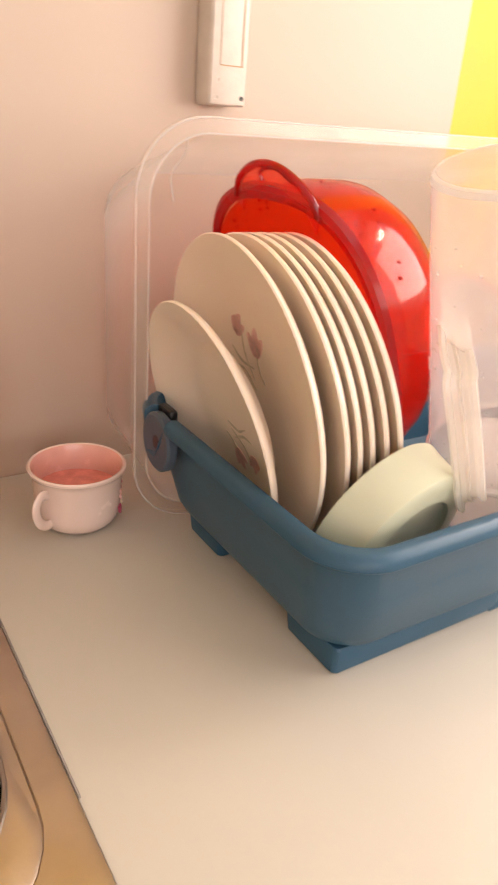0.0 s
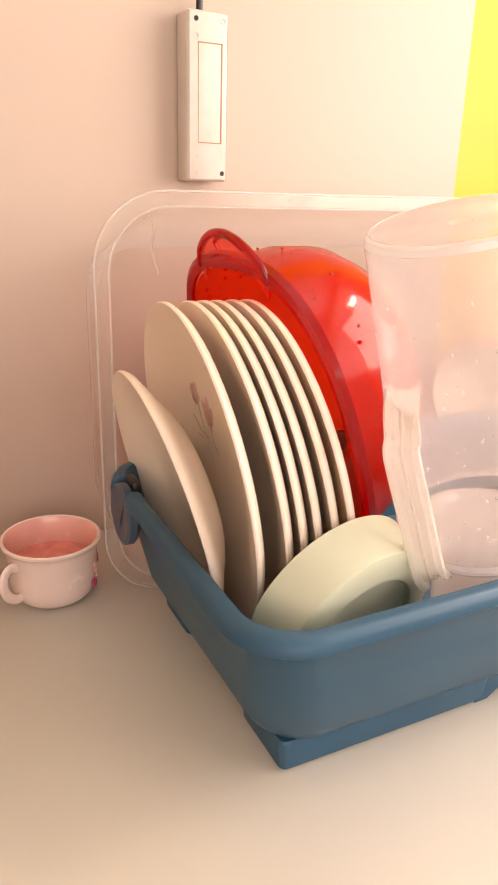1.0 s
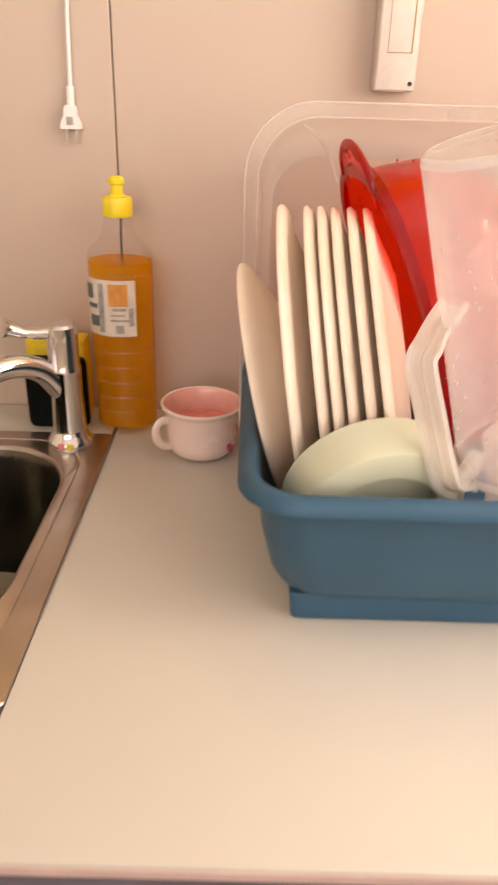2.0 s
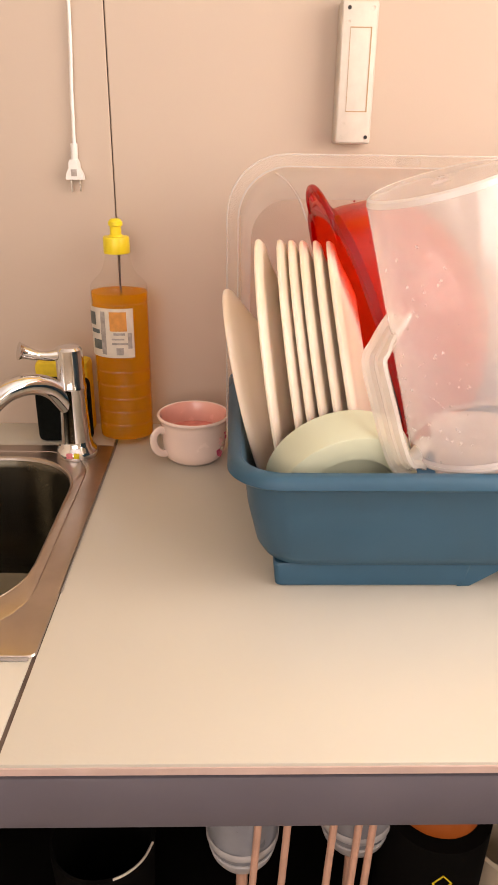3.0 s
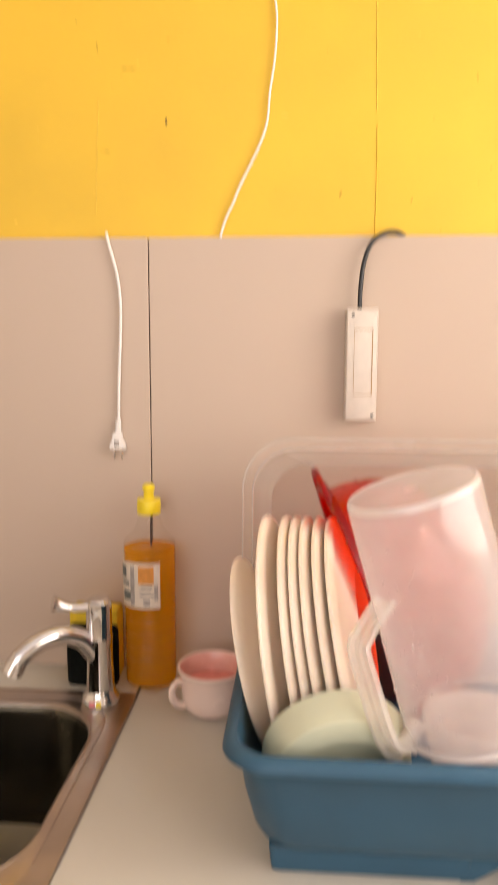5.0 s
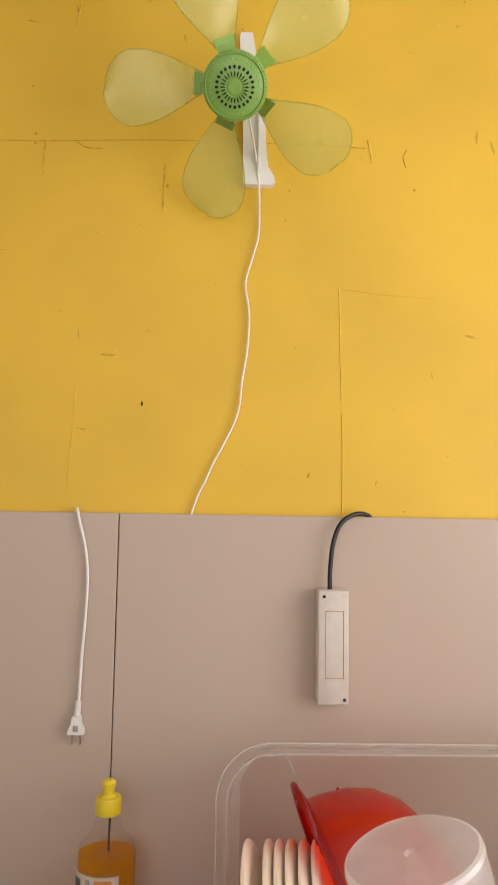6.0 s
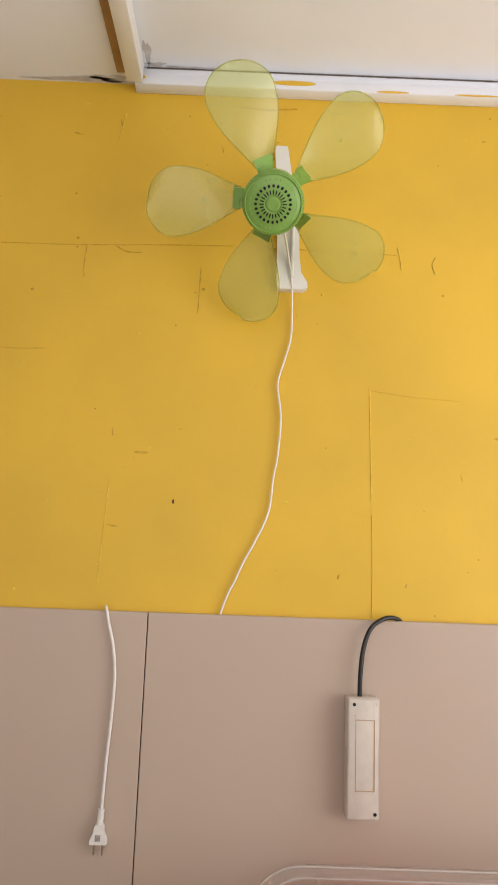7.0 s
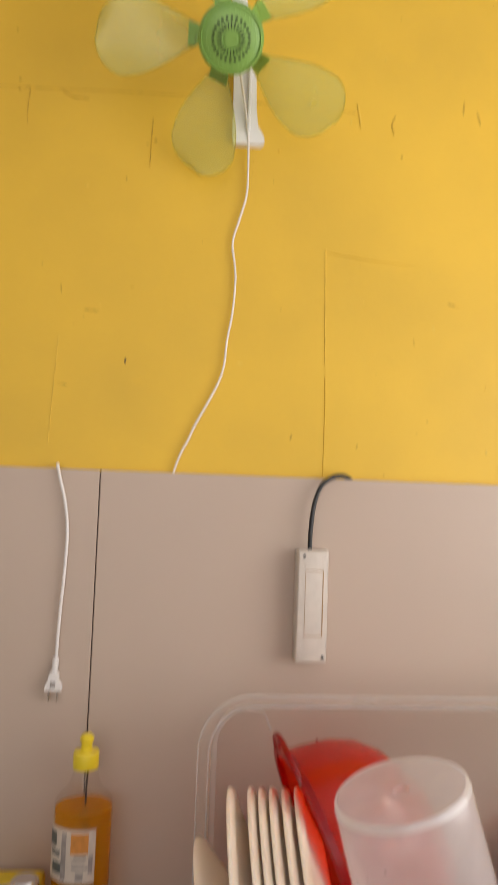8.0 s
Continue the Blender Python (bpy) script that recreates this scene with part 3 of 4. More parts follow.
bowl = thing("red_bowl", facing(RC, RAX, 0), "clear red plastic bowl with a tab handle, standing on its side", "bowl")


def squircle(R, z, p=2.6, n=72):
    out = []
    for k in range(n):
        a = 2 * math.pi * k / n
        c, s = math.cos(a), math.sin(a)
        f = (abs(c) ** p + abs(s) ** p) ** (-1 / p)
        out.append(Vector((R * .88 * c * f, R * 1.15 * s * f, z)))
    return out


bm = bmesh.new()
loft(bm, [squircle(.1175, -.002), squircle(.118, -.0045), squircle(.1172, -.030, 2.5), squircle(.1135, -.058, 2.4), squircle(.1045, -.084, 2.3), squircle(.088, -.106, 2.2), squircle(.068, -.119, 2.1), squircle(.054, -.125, 2.0), squircle(.051, -.129, 2.0), squircle(.047, -.129, 2.0), squircle(.045, -.126, 2.0), squircle(.01, -.125, 2)], False, True)
part("shell", bm, M_RED, bowl)
bm = bmesh.new()
loft(bm, [squircle(.1166, -.003), squircle(.1164, -.010), squircle(.1155, -.030, 2.5), squircle(.1120, -.056, 2.4), squircle(.1030, -.082, 2.3), squircle(.0865, -.103, 2.2), squircle(.066, -.1165, 2.1), squircle(.01, -.1225, 2)], False, True)
part("inner_face", bm, M_REDDEEP, bowl, "saturated red inner face")
rnd = random.Random(21)
bm = bmesh.new()
for k in range(34):
    a = radians(rnd.uniform(30, 150))
    q = squircle(.1176 - .012 * rnd.random(), -rnd.uniform(.012, .05), 2.5)[int(72 * a / (2 * math.pi))]
    size = rnd.uniform(.0010, .0020)
    bmesh.ops.create_icosphere(bm, subdivisions=1, radius=size, matrix=Matrix.Translation(q))
tagged(part("water_drops", bm, M_REDRIM, bowl), "water drops on the red bowl", kind="stuff")
bm = bmesh.new()
loft(bm, [squircle(.1178, -.004), squircle(.1178, .0), squircle(.124, .001), squircle(.1275, -.0015), squircle(.1280, -.008), squircle(.1262, -.008), squircle(.1255, -.0035), squircle(.1178, -.004)])
part("rim", bm, M_REDRIM, bowl, "rolled red rim")
inv = bowl.matrix_world.inverted()
tip = inv @ Vector((0.230, 0.392, 1.134))
ang = math.atan2(tip.y, tip.x)
arc = []
for k in range(13):
    t = k / 12
    a = ang + radians(-26 + 52 * t)
    arc.append(Vector((.88 * math.cos(a), 1.15 * math.sin(a), 0)) * (.1275 + .016 * math.sin(math.pi * t) ** .6))
bm = sweep(bmesh.new(), spline([(*p.xy, -.001) for p in arc], 3), ring(.0032, 10), (0, 0, 1))
part("tab_handle", bm, M_REDRIM, bowl, "curved red tab handle")
plateau = [v * .985 for v in arc] + [v * (.124 / .1375) for v in arc[::-1]]
bm = bmesh.new()
loft(bm, [[Vector((*p.xy, -.0022)) for p in plateau], [Vector((*p.xy, .0006)) for p in plateau]], True, True)
part("tab_web", bm, M_REDTAB, bowl)
bm = sweep(bmesh.new(), spline([(*(arc[3] * .99).xy, .0012), (*(arc[5] * 1.0).xy, .0015), (*(arc[7] * .97).xy, .0015), (*(arc[7] * .92).xy, .0012)], 4), ring(.0016, 8), (0, 0, 1))
part("hook_line", bm, M_REDRIM, bowl)

# ---- milky storage box lying on its side against the board ----
UX0, UX1, UZ0, UZ1, UY0, UY1 = 0.147, 0.760, TOP + .0008, 1.163, 0.449, 0.596
tub = thing("storage_box", ((UX0 + UX1) / 2, UY1, TOP), "milky clear plastic storage box on its side, open to the front", "storage box")
UO = Vector(((UX0 + UX1) / 2, UY1, TOP))


def tub_loop(i, r, y, drop=0.0):
    return [Vector((p.x, y, p.y)) - UO for p in rounded(UX0 + i, UX1 - i, UZ0 + i, UZ1 - i - drop, r, 0, 10, 6)]


bm = bmesh.new()
loft(bm, [tub_loop(0.0, .062, UY0 + .008), tub_loop(0.0, .062, UY0 + .0015), tub_loop(.0015, .061, UY0), tub_loop(.0115, .054, UY0), tub_loop(.013, .053, UY0 + .003), tub_loop(.013, .053, UY0 + .008),
          tub_loop(.0015, .061, UY0 + .008)])
part("rim", bm, M_TUB, tub, "rolled milky rim")
for inset, corner, y in ((.0006, .062, UY0 + .0010), (.0125, .0535, UY0 + .0012)):
    line = tub_loop(inset, corner, y)
    part("rim_edge", sweep(bmesh.new(), line + line[:1], ring(.0009, 6), (0, 1, 0)), M_TUBEDGE, tub, "bright milky edge of the rim")
bm = bmesh.new()
loft(bm, [tub_loop(.0135, .053, UY0 + .002), tub_loop(.015, .055, UY0 + .02, .003), tub_loop(.024, .050, UY1 - .018, .022), tub_loop(.030, .048, UY1 - .006, .026)])
part("side_wall", bm, M_TUBSIDE, tub, "milky side wall")
bm = bmesh.new()
loft(bm, [tub_loop(.030, .048, UY1 - .006, .026), tub_loop(.040, .045, UY1 - .0005, .028), tub_loop(.14, .03, UY1)], False, True)
part("bottom", bm, M_TUB, tub)
bm = box(Vector((.327, UY0 + .004, UZ1 - .013)) - UO, Vector((.352, UY0 + .016, UZ1 - .003)) - UO, .003)
part("clip", bm, M_TUB, tub, "small milky clip at the rim")
bm = sweep(bmesh.new(), spline([Vector(p) - UO for p in ((.196, UY0 + .010, 1.146), (.215, UY0 + .050, 1.132), (.235, UY1 - .030, 1.108), (.247, UY1 - .012, 1.082))], 6), ring(.0012, 8), (0, 1, 0))
part("corner_rib", bm, M_TUBEDGE, tub)

# ---- upturned jug ----
JC, JAX = Vector((0.311, 0.2225, 1.1515)), toward(186, 73.7)
jug = thing("measuring_jug", facing(JC, JAX, 0), "frosted clear plastic jug, upside down and tilted, with water drops", "jug")
bm = lathe(bmesh.new(), [(0, -.004), (.005, -.004), (.0075, -.0015), (.025, -.0010), (.050, -.0005), (.0535, .0), (.0565, -.002), (.0578, -.007), (.0586, -.08), (.0595, -.16), (.0604, -.216), (.0628, -.218), (.0633, -.2205), (.0622, -.2225), (.0600, -.221)], 72)
part("body", bm, M_JUG, jug)
part("bottom_edge", lathe(bmesh.new(), [(.0545, .0004), (.0568, -.0010), (.0580, -.0050), (.0572, -.0055), (.0560, -.0022), (.0545, -.0008), (.0545, .0004)], 72), M_JUGEDGE, jug, "thick milky bottom edge")
part("mouth_edge", lathe(bmesh.new(), [(.0606, -.2165), (.0630, -.2182), (.0636, -.2205), (.0624, -.2228), (.0602, -.2215), (.0606, -.2165)], 72), M_JUGEDGE, jug, "thick milky mouth edge")
inv = jug.matrix_world.inverted()
line = [inv @ Vector(p) for p in ((0.295, 0.24, 1.043), (0.283, 0.224, 1.033), (0.273, 0.208, 1.023), (0.269, 0.203, 1.017), (0.27, 0.2, 1.007), (0.279, 0.197, 0.978), (0.289, 0.195, 0.947), (0.299, 0.197, 0.926), (0.313, 0.206, 0.917))]
channel = [(-.0095, .003), (-.0112, -.002), (-.0098, -.0048), (-.0072, -.0040), (-.0052, .0002), (-.0016, .0010), (0, -.0014), (.0016, .0010), (.0052, .0002), (.0072, -.0040), (.0098, -.0048), (.0112, -.002), (.0095, .003), (.006, .0022), (0, .0026), (-.006, .0022)]
bm = sweep(bmesh.new(), spline(line, 6), channel, inv.to_3x3() @ Vector((.62, .78, -.1)))
part("handle", bm, M_HANDLE, jug, "frosted channel shaped handle")
bm = tube(bmesh.new(), [inv @ Vector(p) for p in ((0.3030, 0.204, 0.9250), (0.312, 0.210, .926), (0.324, 0.222, .936))], .0075, 6, 12)
part("handle_foot", bm, M_HANDLE, jug)
rnd = random.Random(4)
bm = bmesh.new()
for k in range(150):
    a = radians(rnd.uniform(150, 340))
    z = -rnd.uniform(.03, .215) if k > 60 else -rnd.uniform(.11, .2)
    r = .0578 + .0026 * (-z) / .222 + .0002
    s = rnd.uniform(.0005, .0014)
    mtx = Matrix.Translation((r * math.cos(a), r * math.sin(a), z)) @ Matrix.Diagonal((s, s, s * 1.2, 1))
    bmesh.ops.create_icosphere(bm, subdivisions=1, radius=1, matrix=mtx)
tagged(part("water_drops", bm, M_DROP, jug), "clear water drops clinging to the jug", kind="stuff")

# ---- pale green bowl facing the tray's front ----
DC, DAX = Vector((0.2575, 0.210, 0.888)), toward(-80, -17)
dish = thing("side_bowl", facing(DC, DAX, 0), "pale green melamine bowl leaning with its foot outward in the tray", "bowl")
bm = lathe(bmesh.new(), [(0, -.0045), (.038, -.0045), (.041, -.0035), (.043, -.0005), (.046, 0), (.0618, -.0022), (.0640, -.0036), (.0648, -.0062), (.0675, -.030), (.0690, -.036), (.0680, -.0370), (.0660, -.036), (.0630, -.030), (.058, -.012), (.050, -.009), (0, -.0085)], 80)
part("shell", bm, M_DISH, dish)

# ---- white cup in the tray ----
wc = thing("white_cup", (0.377, 0.2245, 0.8275), "small milky white plastic cup standing in the tray", "cup")
bm = lathe(bmesh.new(), [(0, 0), (.030, 0), (.033, .003), (.040, .085), (.0465, .098), (.0475, .112), (.0490, .117), (.0475, .1185), (.0400, .1175), (.0375, .115), (.0350, .1135), (0, .113)], 56)
part("shell", bm, M_MILKCUP, wc)
spoon = thing("pink_spoon", (0.432, 0.235, 0.8275), "pink plastic spoon standing in the tray", "spoon")
bm = sweep(bmesh.new(), spline([(0, 0, .001), (.002, -.002, .08), (-.004, -.008, .135), (-.008, -.012, .158)], 6), ring(.004, 12, 1.6, .7), (0, 1, 0), lambda t: .8 + 1.6 * max(0, t - .7))
part("handle", bm, M_PINK, spoon)

# ---- dish soap bottle ----
bot = thing("soap_bottle", Matrix.Translation((0.0120, 0.5480, TOP + .0033)) @ Matrix.Diagonal((.91, .91, 1, 1)), "clear plastic bottle of orange dish soap with yellow push cap", "bottle")
SY = .86
prof = [(.030, 0.002), (.0365, .001), (.0385, .006), (.0392, .014)]
RIBS = (.026, .044, .062, .080, .098, .184)
for z in RIBS:
    prof += [(.0392, z - .004), (.0386, z - .0015), (.0386, z + .0015), (.0392, z + .004)]
prof += [(.0392, .198), (.0380, .205), (.0330, .2105), (.0255, .2165), (.0205, .224), (.0175, .233), (.0150, .2420), (.0145, .252)]
bm = lathe(bmesh.new(), [(0, .006), (.018, .005)] + prof, 56, 1, SY)
part("shell", bm, M_PET, bot, "thin clear plastic shell with ribs")
inner = [(r - .0012, max(zz, .006)) for r, zz in prof if zz < .1885]
bm = lathe(bmesh.new(), [(0, .0065)] + inner + [(.0380, .1960), (0, .1960)], 56, 1, SY)
part("soap", bm, M_SOAP, bot, "orange dish soap filling most of it")
bm = lathe(bmesh.new(), [(.0150, .242), (.0172, .2425), (.0175, .244), (.0175, .260), (.0165, .262), (.010, .2625), (.0075, .265), (.0075, .274), (.0095, .275), (.0095, .279), (.006, .2825), (0, .283)], 40)
part("cap", bm, M_CAP, bot, "yellow push pull cap")


def wrap(a0, a1, z0, z1, lift=.0008, n=14):
    bm = bmesh.new()
    rows = []
    for zz in (z0, z1):
        rows.append([Vector(((.0394 + lift) * math.cos(radians(a0 + (a1 - a0) * k / n)), SY * (.0394 + lift) * math.sin(radians(a0 + (a1 - a0) * k / n)), zz)) for k in range(n + 1)])
    for k in range(n):
        bm.faces.new([bm.verts.new(p) for p in (rows[0][k], rows[0][k + 1], rows[1][k + 1], rows[1][k])])
    bmesh.ops.remove_doubles(bm, verts=bm.verts, dist=1e-6)
    bmesh.ops.solidify(bm, geom=bm.faces[:], thickness=.0004)
    return bm


# paler rings over the moulded ribs give them their bright glint lines
for z in RIBS:
    part("rib", lathe(bmesh.new(), [(.0391, z - .0012), (.0397, z), (.0391, z + .0012)], 56, 1, SY), M_PETRIB, bot, "moulded rib with its glint as a pale ring")
# added dark tube that draws the board joint as refracted by the bottle
part("joint_line", tube(bmesh.new(), [(.004, 0, .255), (.002, .002, .20), (.008, -.004, .12), (.016, -.010, .06), (.020, -.010, .030)], .0013, 6, 8), M_BROWNGAP, bot, "thin dark line for the board joint seen through the bottle")
label = part("label", wrap(185, 302, .118, .180), M_LABEL, bot, "pale paper label with bars of print")
part("print_field", wrap(255, 288, .152, .176, .0013), M_LABEL2, label, "orange field")
part("print_field", wrap(262, 292, .124, .150, .0013), M_LABEL, label)
for k, (a0, a1, z0, z1, mm) in enumerate(((266, 280, .122, .131, M_GREYINK), (262, 284, .147, .150, M_GREYINK), (258, 290, .135, .1375, M_GREYINK), (258, 282, .141, .143, M_GREYINK), (200, 222, .158, .174, M_INK), (206, 232, .148, .153, M_INK),
                                             (212, 236, .128, .140, M_INK), (236, 246, .122, .176, M_GREYINK), (289, 297, .130, .150, M_GREYINK))):
    part("print_bar", wrap(a0, a1, z0, z1, .0018, 4), mm, label)

# ---- cup ----
cup = thing("enamel_cup", (0.1055, 0.486, TOP + .0005), "small off-white cup with pink inside and mauve flowers", "cup")
CUPZ = 1.09
bm = lathe(bmesh.new(), [(0, .0012), (.026, .0012), (.028, 0), (.031, .0008), (.0365, .006), (.0392, .014), (.0405, .028), (.0415, .046), (.0430, .0500), (.0452, .0520), (.0455, .0540), (.0440, .0552), (.0422, .0545)], 64)
bmesh.ops.scale(bm, vec=(1, 1, CUPZ), verts=bm.verts)
part("shell", bm, M_CUP, cup)
bm = lathe(bmesh.new(), [(.0422, .0545), (.0400, .0505), (.0390, .028), (.0375, .012), (.033, .006), (0, .005)], 64)
bmesh.ops.scale(bm, vec=(1, 1, CUPZ), verts=bm.verts)
part("lining", bm, M_CUPIN, cup, "pink inner glaze")
part("residue", lathe(bmesh.new(), [(.0388, .0325), (.0389, .0340), (.030, .0337), (0, .0335)], 48), M_TEA, cup, "reddish drink left at the bottom")
hd = Vector((-.86, -.51, 0)).normalized()
pts = [hd * r + Vector((0, 0, z)) for r, z in ((.0405, .044), (.048, .046), (.0545, .040), (.0555, .030), (.0515, .020), (.044, .014), (.0375, .0135))]
bm = sweep(bmesh.new(), spline(pts, 6), ring(.0036, 12, 1.3, .8), hd.cross(Vector((0, 0, 1))))
part("handle", bm, M_CUP, cup)


def cup_print(a, z, size, mat):
    bm = bmesh.new()
    for k in range(5):
        th = radians(a + rnd.uniform(-5, 5)), z + rnd.uniform(-.004, .004)
        s = size * rnd.uniform(.6, 1.1)
        c = Vector((.0409 * math.cos(th[0]), .0409 * math.sin(th[0]), th[1]))
        mtx = Matrix.Translation(c) @ Matrix.Rotation(th[0], 4, "Z") @ Matrix.Rotation(rnd.uniform(0, 3), 4, "X") @ Matrix.Diagonal((.0011, s, s * .55, 1))
        bmesh.ops.create_icosphere(bm, subdivisions=2, radius=1, matrix=mtx)
    part("flower_print", bm, mat, cup, "mauve flower print")


cup_print(-32, .030, .0040, M_PETAL)
cup_print(-38, .016, .0046, M_PETAL2)
cup_print(-12, .034, .0036, M_PETAL2)
cup_print(-26, .023, .0035, M_LEAF)

# ---- power strip hanging back to front ----
strip = thing("power_strip", (0.2955, BOARD, 1.172), "ivory plastic power strip hanging with its back outward", "power strip")
bm = box((-.021, -.029, 0), (.021, -.0008, .148), .003, 3)
part("case", bm, M_IVORY, strip)
part("back_plate", box((-.0195, -.0302, .0015), (.0195, -.0288, .1465), .0012), M_IVORY, strip)
bm = bmesh.new()
for lo, hi in (((-.0105, -.0306, .035), (-.0100, -.0300, .121)), ((.0130, -.0306, .035), (.0142, -.0300, .121)), ((-.0105, -.0306, .1205), (.0142, -.0300, .1215)), ((-.0105, -.0306, .0345), (.0142, -.0300, .0355))):
    add_box(bm, lo, hi)
part("groove", bm, M_BROWN, strip, "thin recessed frame line")
for x, zz in ((-.0125, .140), (.0150, .0075)):
    bm = lathe(bmesh.new(), [(0, 0), (.0022, 0), (.0022, .0006), (0, .0006)], 16)
    bmesh.ops.transform(bm, matrix=Matrix.Translation((x, -.0301, zz)) @ Matrix.Rotation(radians(90), 4, "X"), verts=bm.verts)
    part("screw_hole", bm, M_BLACK, strip, "dark screw hole")
for x, zz in ((.0145, .140), (-.0135, .0075), (-.0125, .126), (-.0125, .022)):
    bm = lathe(bmesh.new(), [(.0024, 0), (.0026, .0005), (.0020, .0005), (.0018, 0)], 16)
    bmesh.ops.transform(bm, matrix=Matrix.Translation((x, -.0302, zz)) @ Matrix.Rotation(radians(90), 4, "X"), verts=bm.verts)
    part("boss", bm, M_IVORY, strip)
W = Vector((0.2955, BOARD, 1.172))
bm = tube(bmesh.new(), [Vector(p) - W for p in ((.2925, .586, 1.316), (.2928, .585, 1.345), (.2965, .585, 1.380), (.306, .587, 1.406), (.322, .592, 1.4185), (.338, .598, 1.4215), (.352, .6058, 1.4150), (.356, .6068, 1.395))], .0031, 8, 12)
part("cord", bm, M_BLACK, strip, "black rubber cord")

# ---- white plug hanging on its cord ----
plug = thing("hanging_plug", (-0.0405, BOARD, 1.13), "white two pin plug hanging on its cord over the board", "plug")
PO = Vector((-0.0405, BOARD, 1.13))
bm = tube(bmesh.new(), [Vector(p) - PO for p in ((-.054, .6065, 1.400), (-.053, .6060, 1.418), (-.0515, .598, 1.4215), (-.047, .594, 1.405), (-.038, .5945, 1.370), (-.0335, .5945, 1.331), (-.0345, .5945, 1.280), (-.0375, .5945, 1.225), (-.0395, .5945, 1.160))], .0021, 8, 12)
part("cord", bm, M_CORD, plug)
bm = sweep(bmesh.new(), [Vector(p) - PO for p in ((-.0395, .5935, 1.168), (-.0397, .5935, 1.156), (-.0400, .5935, 1.155), (-.0402, .5935, 1.148))], ring(.0042, 12), (0, 1, 0))
part("strain_relief", bm, M_CORD, plug)
bm = bmesh.new()
loft(bm, [[Vector((x, y, z)) for x, y in ((-w, -.014), (w, -.014), (w + .001, -.008), (w, -.001), (-w, -.001), (-w - .001, -.008))] for z, w in ((.020, .0042), (.016, .0060), (.010, .0062), (.004, .0095), (.0005, .0105), (-.003, .0105))], True, True)
part("body", bm, M_CORD, plug)
part("body_window", box((-.0035, -.0146, .001), (.0035, -.0138, .009), .0003), M_GREYINK, plug, "grey recess")
for x in (-.0055, .0055):
    part("pin", tube(bmesh.new(), [(x, -.0075, -.0025), (x, -.0075, -.010), (x, -.0075, -.017)], .0012, 3, 8), M_CHROME, plug, "thin metal pin")

# ---- wall fan ----
fan = thing("wall_fan", (0.178, NORTH, 1.89), "small green fan with five clear lime blades on a white bracket", "fan")
FO = Vector((0.178, NORTH, 1.89))
bm = bmesh.new()
loft(bm, [[Vector((x, y, z)) - FO for x, z in ((.176, 2.118), (.160, 2.118), (.158, 2.112), (.165, 1.99), (.166, 1.90), (.168, 1.888), (.206, 1.888), (.212, 1.892), (.211, 1.900), (.202, 1.915), (.199, 1.94), (.197, 1.99), (.178, 2.112))] for y in (NORTH - .0005, NORTH - .010, NORTH - .013)], True, True)
part("bracket", bm, M_WHITE, fan, "white wall bracket")
part("bracket_rib", box(Vector((.186, NORTH - .019, 1.905)) - FO, Vector((.1905, NORTH - .013, 2.0)) - FO, .0015), M_WHITE, fan)
HUB = Vector((0.1530, 0.452, 1.943))
pitch = radians(37)
FAX = Vector((-.03, -math.cos(pitch), -math.sin(pitch))).normalized()
FM = Matrix.Translation(-FO) @ facing(HUB, FAX, 0) @ Matrix.Diagonal((.95, .95, .95, 1))


def at_hub(bm):
    bmesh.ops.transform(bm, matrix=FM, verts=bm.verts)
    return bm


neck = [HUB - FO - FAX * .05, HUB - FO - FAX * .085 + Vector((.004, .012, .01)), Vector((.176, NORTH - .012, 2.035)) - FO]
part("arm", tube(bmesh.new(), neck, .013, 6, 16), M_WHITE, fan, "white arm behind the motor")
bm = at_hub(lathe(bmesh.new(), [(0, -.062), (.034, -.062), (.039, -.056), (.041, -.030), (.0425, -.012), (.0425, -.006), (.0410, -.004), (.0405, 0), (.0385, .0025), (.0375, .0005), (.030, .0040), (.012, .0060), (.0105, .0048), (0, .0050)], 64))
part("motor_housing", bm, M_GREEN, fan, "round green motor cover")
bm = at_hub(lathe(bmesh.new(), [(.0085, .0056), (.0090, .0066), (.0080, .0070), (.0060, .0066), (0, .0066)], 32))
part("cover_button", bm, M_GREEN, fan)
for n_, r0, r1, w in ((24, .0120, .0190, .0009), (24, .0212, .0258, .0018)):
    for k in range(n_):
        a = 2 * math.pi * k / n_
        d = Vector((math.cos(a), math.sin(a), 0))
        s_ = Vector((-math.sin(a), math.cos(a), 0))
        bm = bmesh.new()
        loops = []
        for lift in (-.002, .0005):
            loops.append([d * ((r0 + r1) / 2 + (r1 - r0) / 2 * math.cos(f)) + s_ * w * math.sin(f) + Vector((0, 0, .0060 + lift - .111 * ((r0 + r1) / 2 + (r1 - r0) / 2 * math.cos(f) - .012))) for f in [2 * math.pi * q / 10 for q in range(10)]])
        part("vent_slot", at_hub(loft(bm, loops, True, True)), M_BLACK, fan)
bm = bmesh.new()
for k in range(30):
    a = 2 * math.pi * k / 30
    bmesh.ops.create_icosphere(bm, subdivisions=1, radius=.0017, matrix=Matrix.Translation((.0318 * math.cos(a), .0318 * math.sin(a), .0026)))
part("dimple_ring", at_hub(bm), M_GREEN, fan)
bm = bmesh.new()
for k in range(56):
    a = 2 * math.pi * k / 56
    bmesh.ops.create_cube(bm, size=1, matrix=Matrix.Rotation(a, 4, "Z") @ Matrix.Translation((.0408, 0, -.0008)) @ Matrix.Diagonal((.0016, .0020, .0040, 1)))
part("knurled_edge", at_hub(bm), M_GREEN, fan)
RADIUS = .180
UPV = FM.to_3x3().inverted() @ Vector((0, 0, 1))
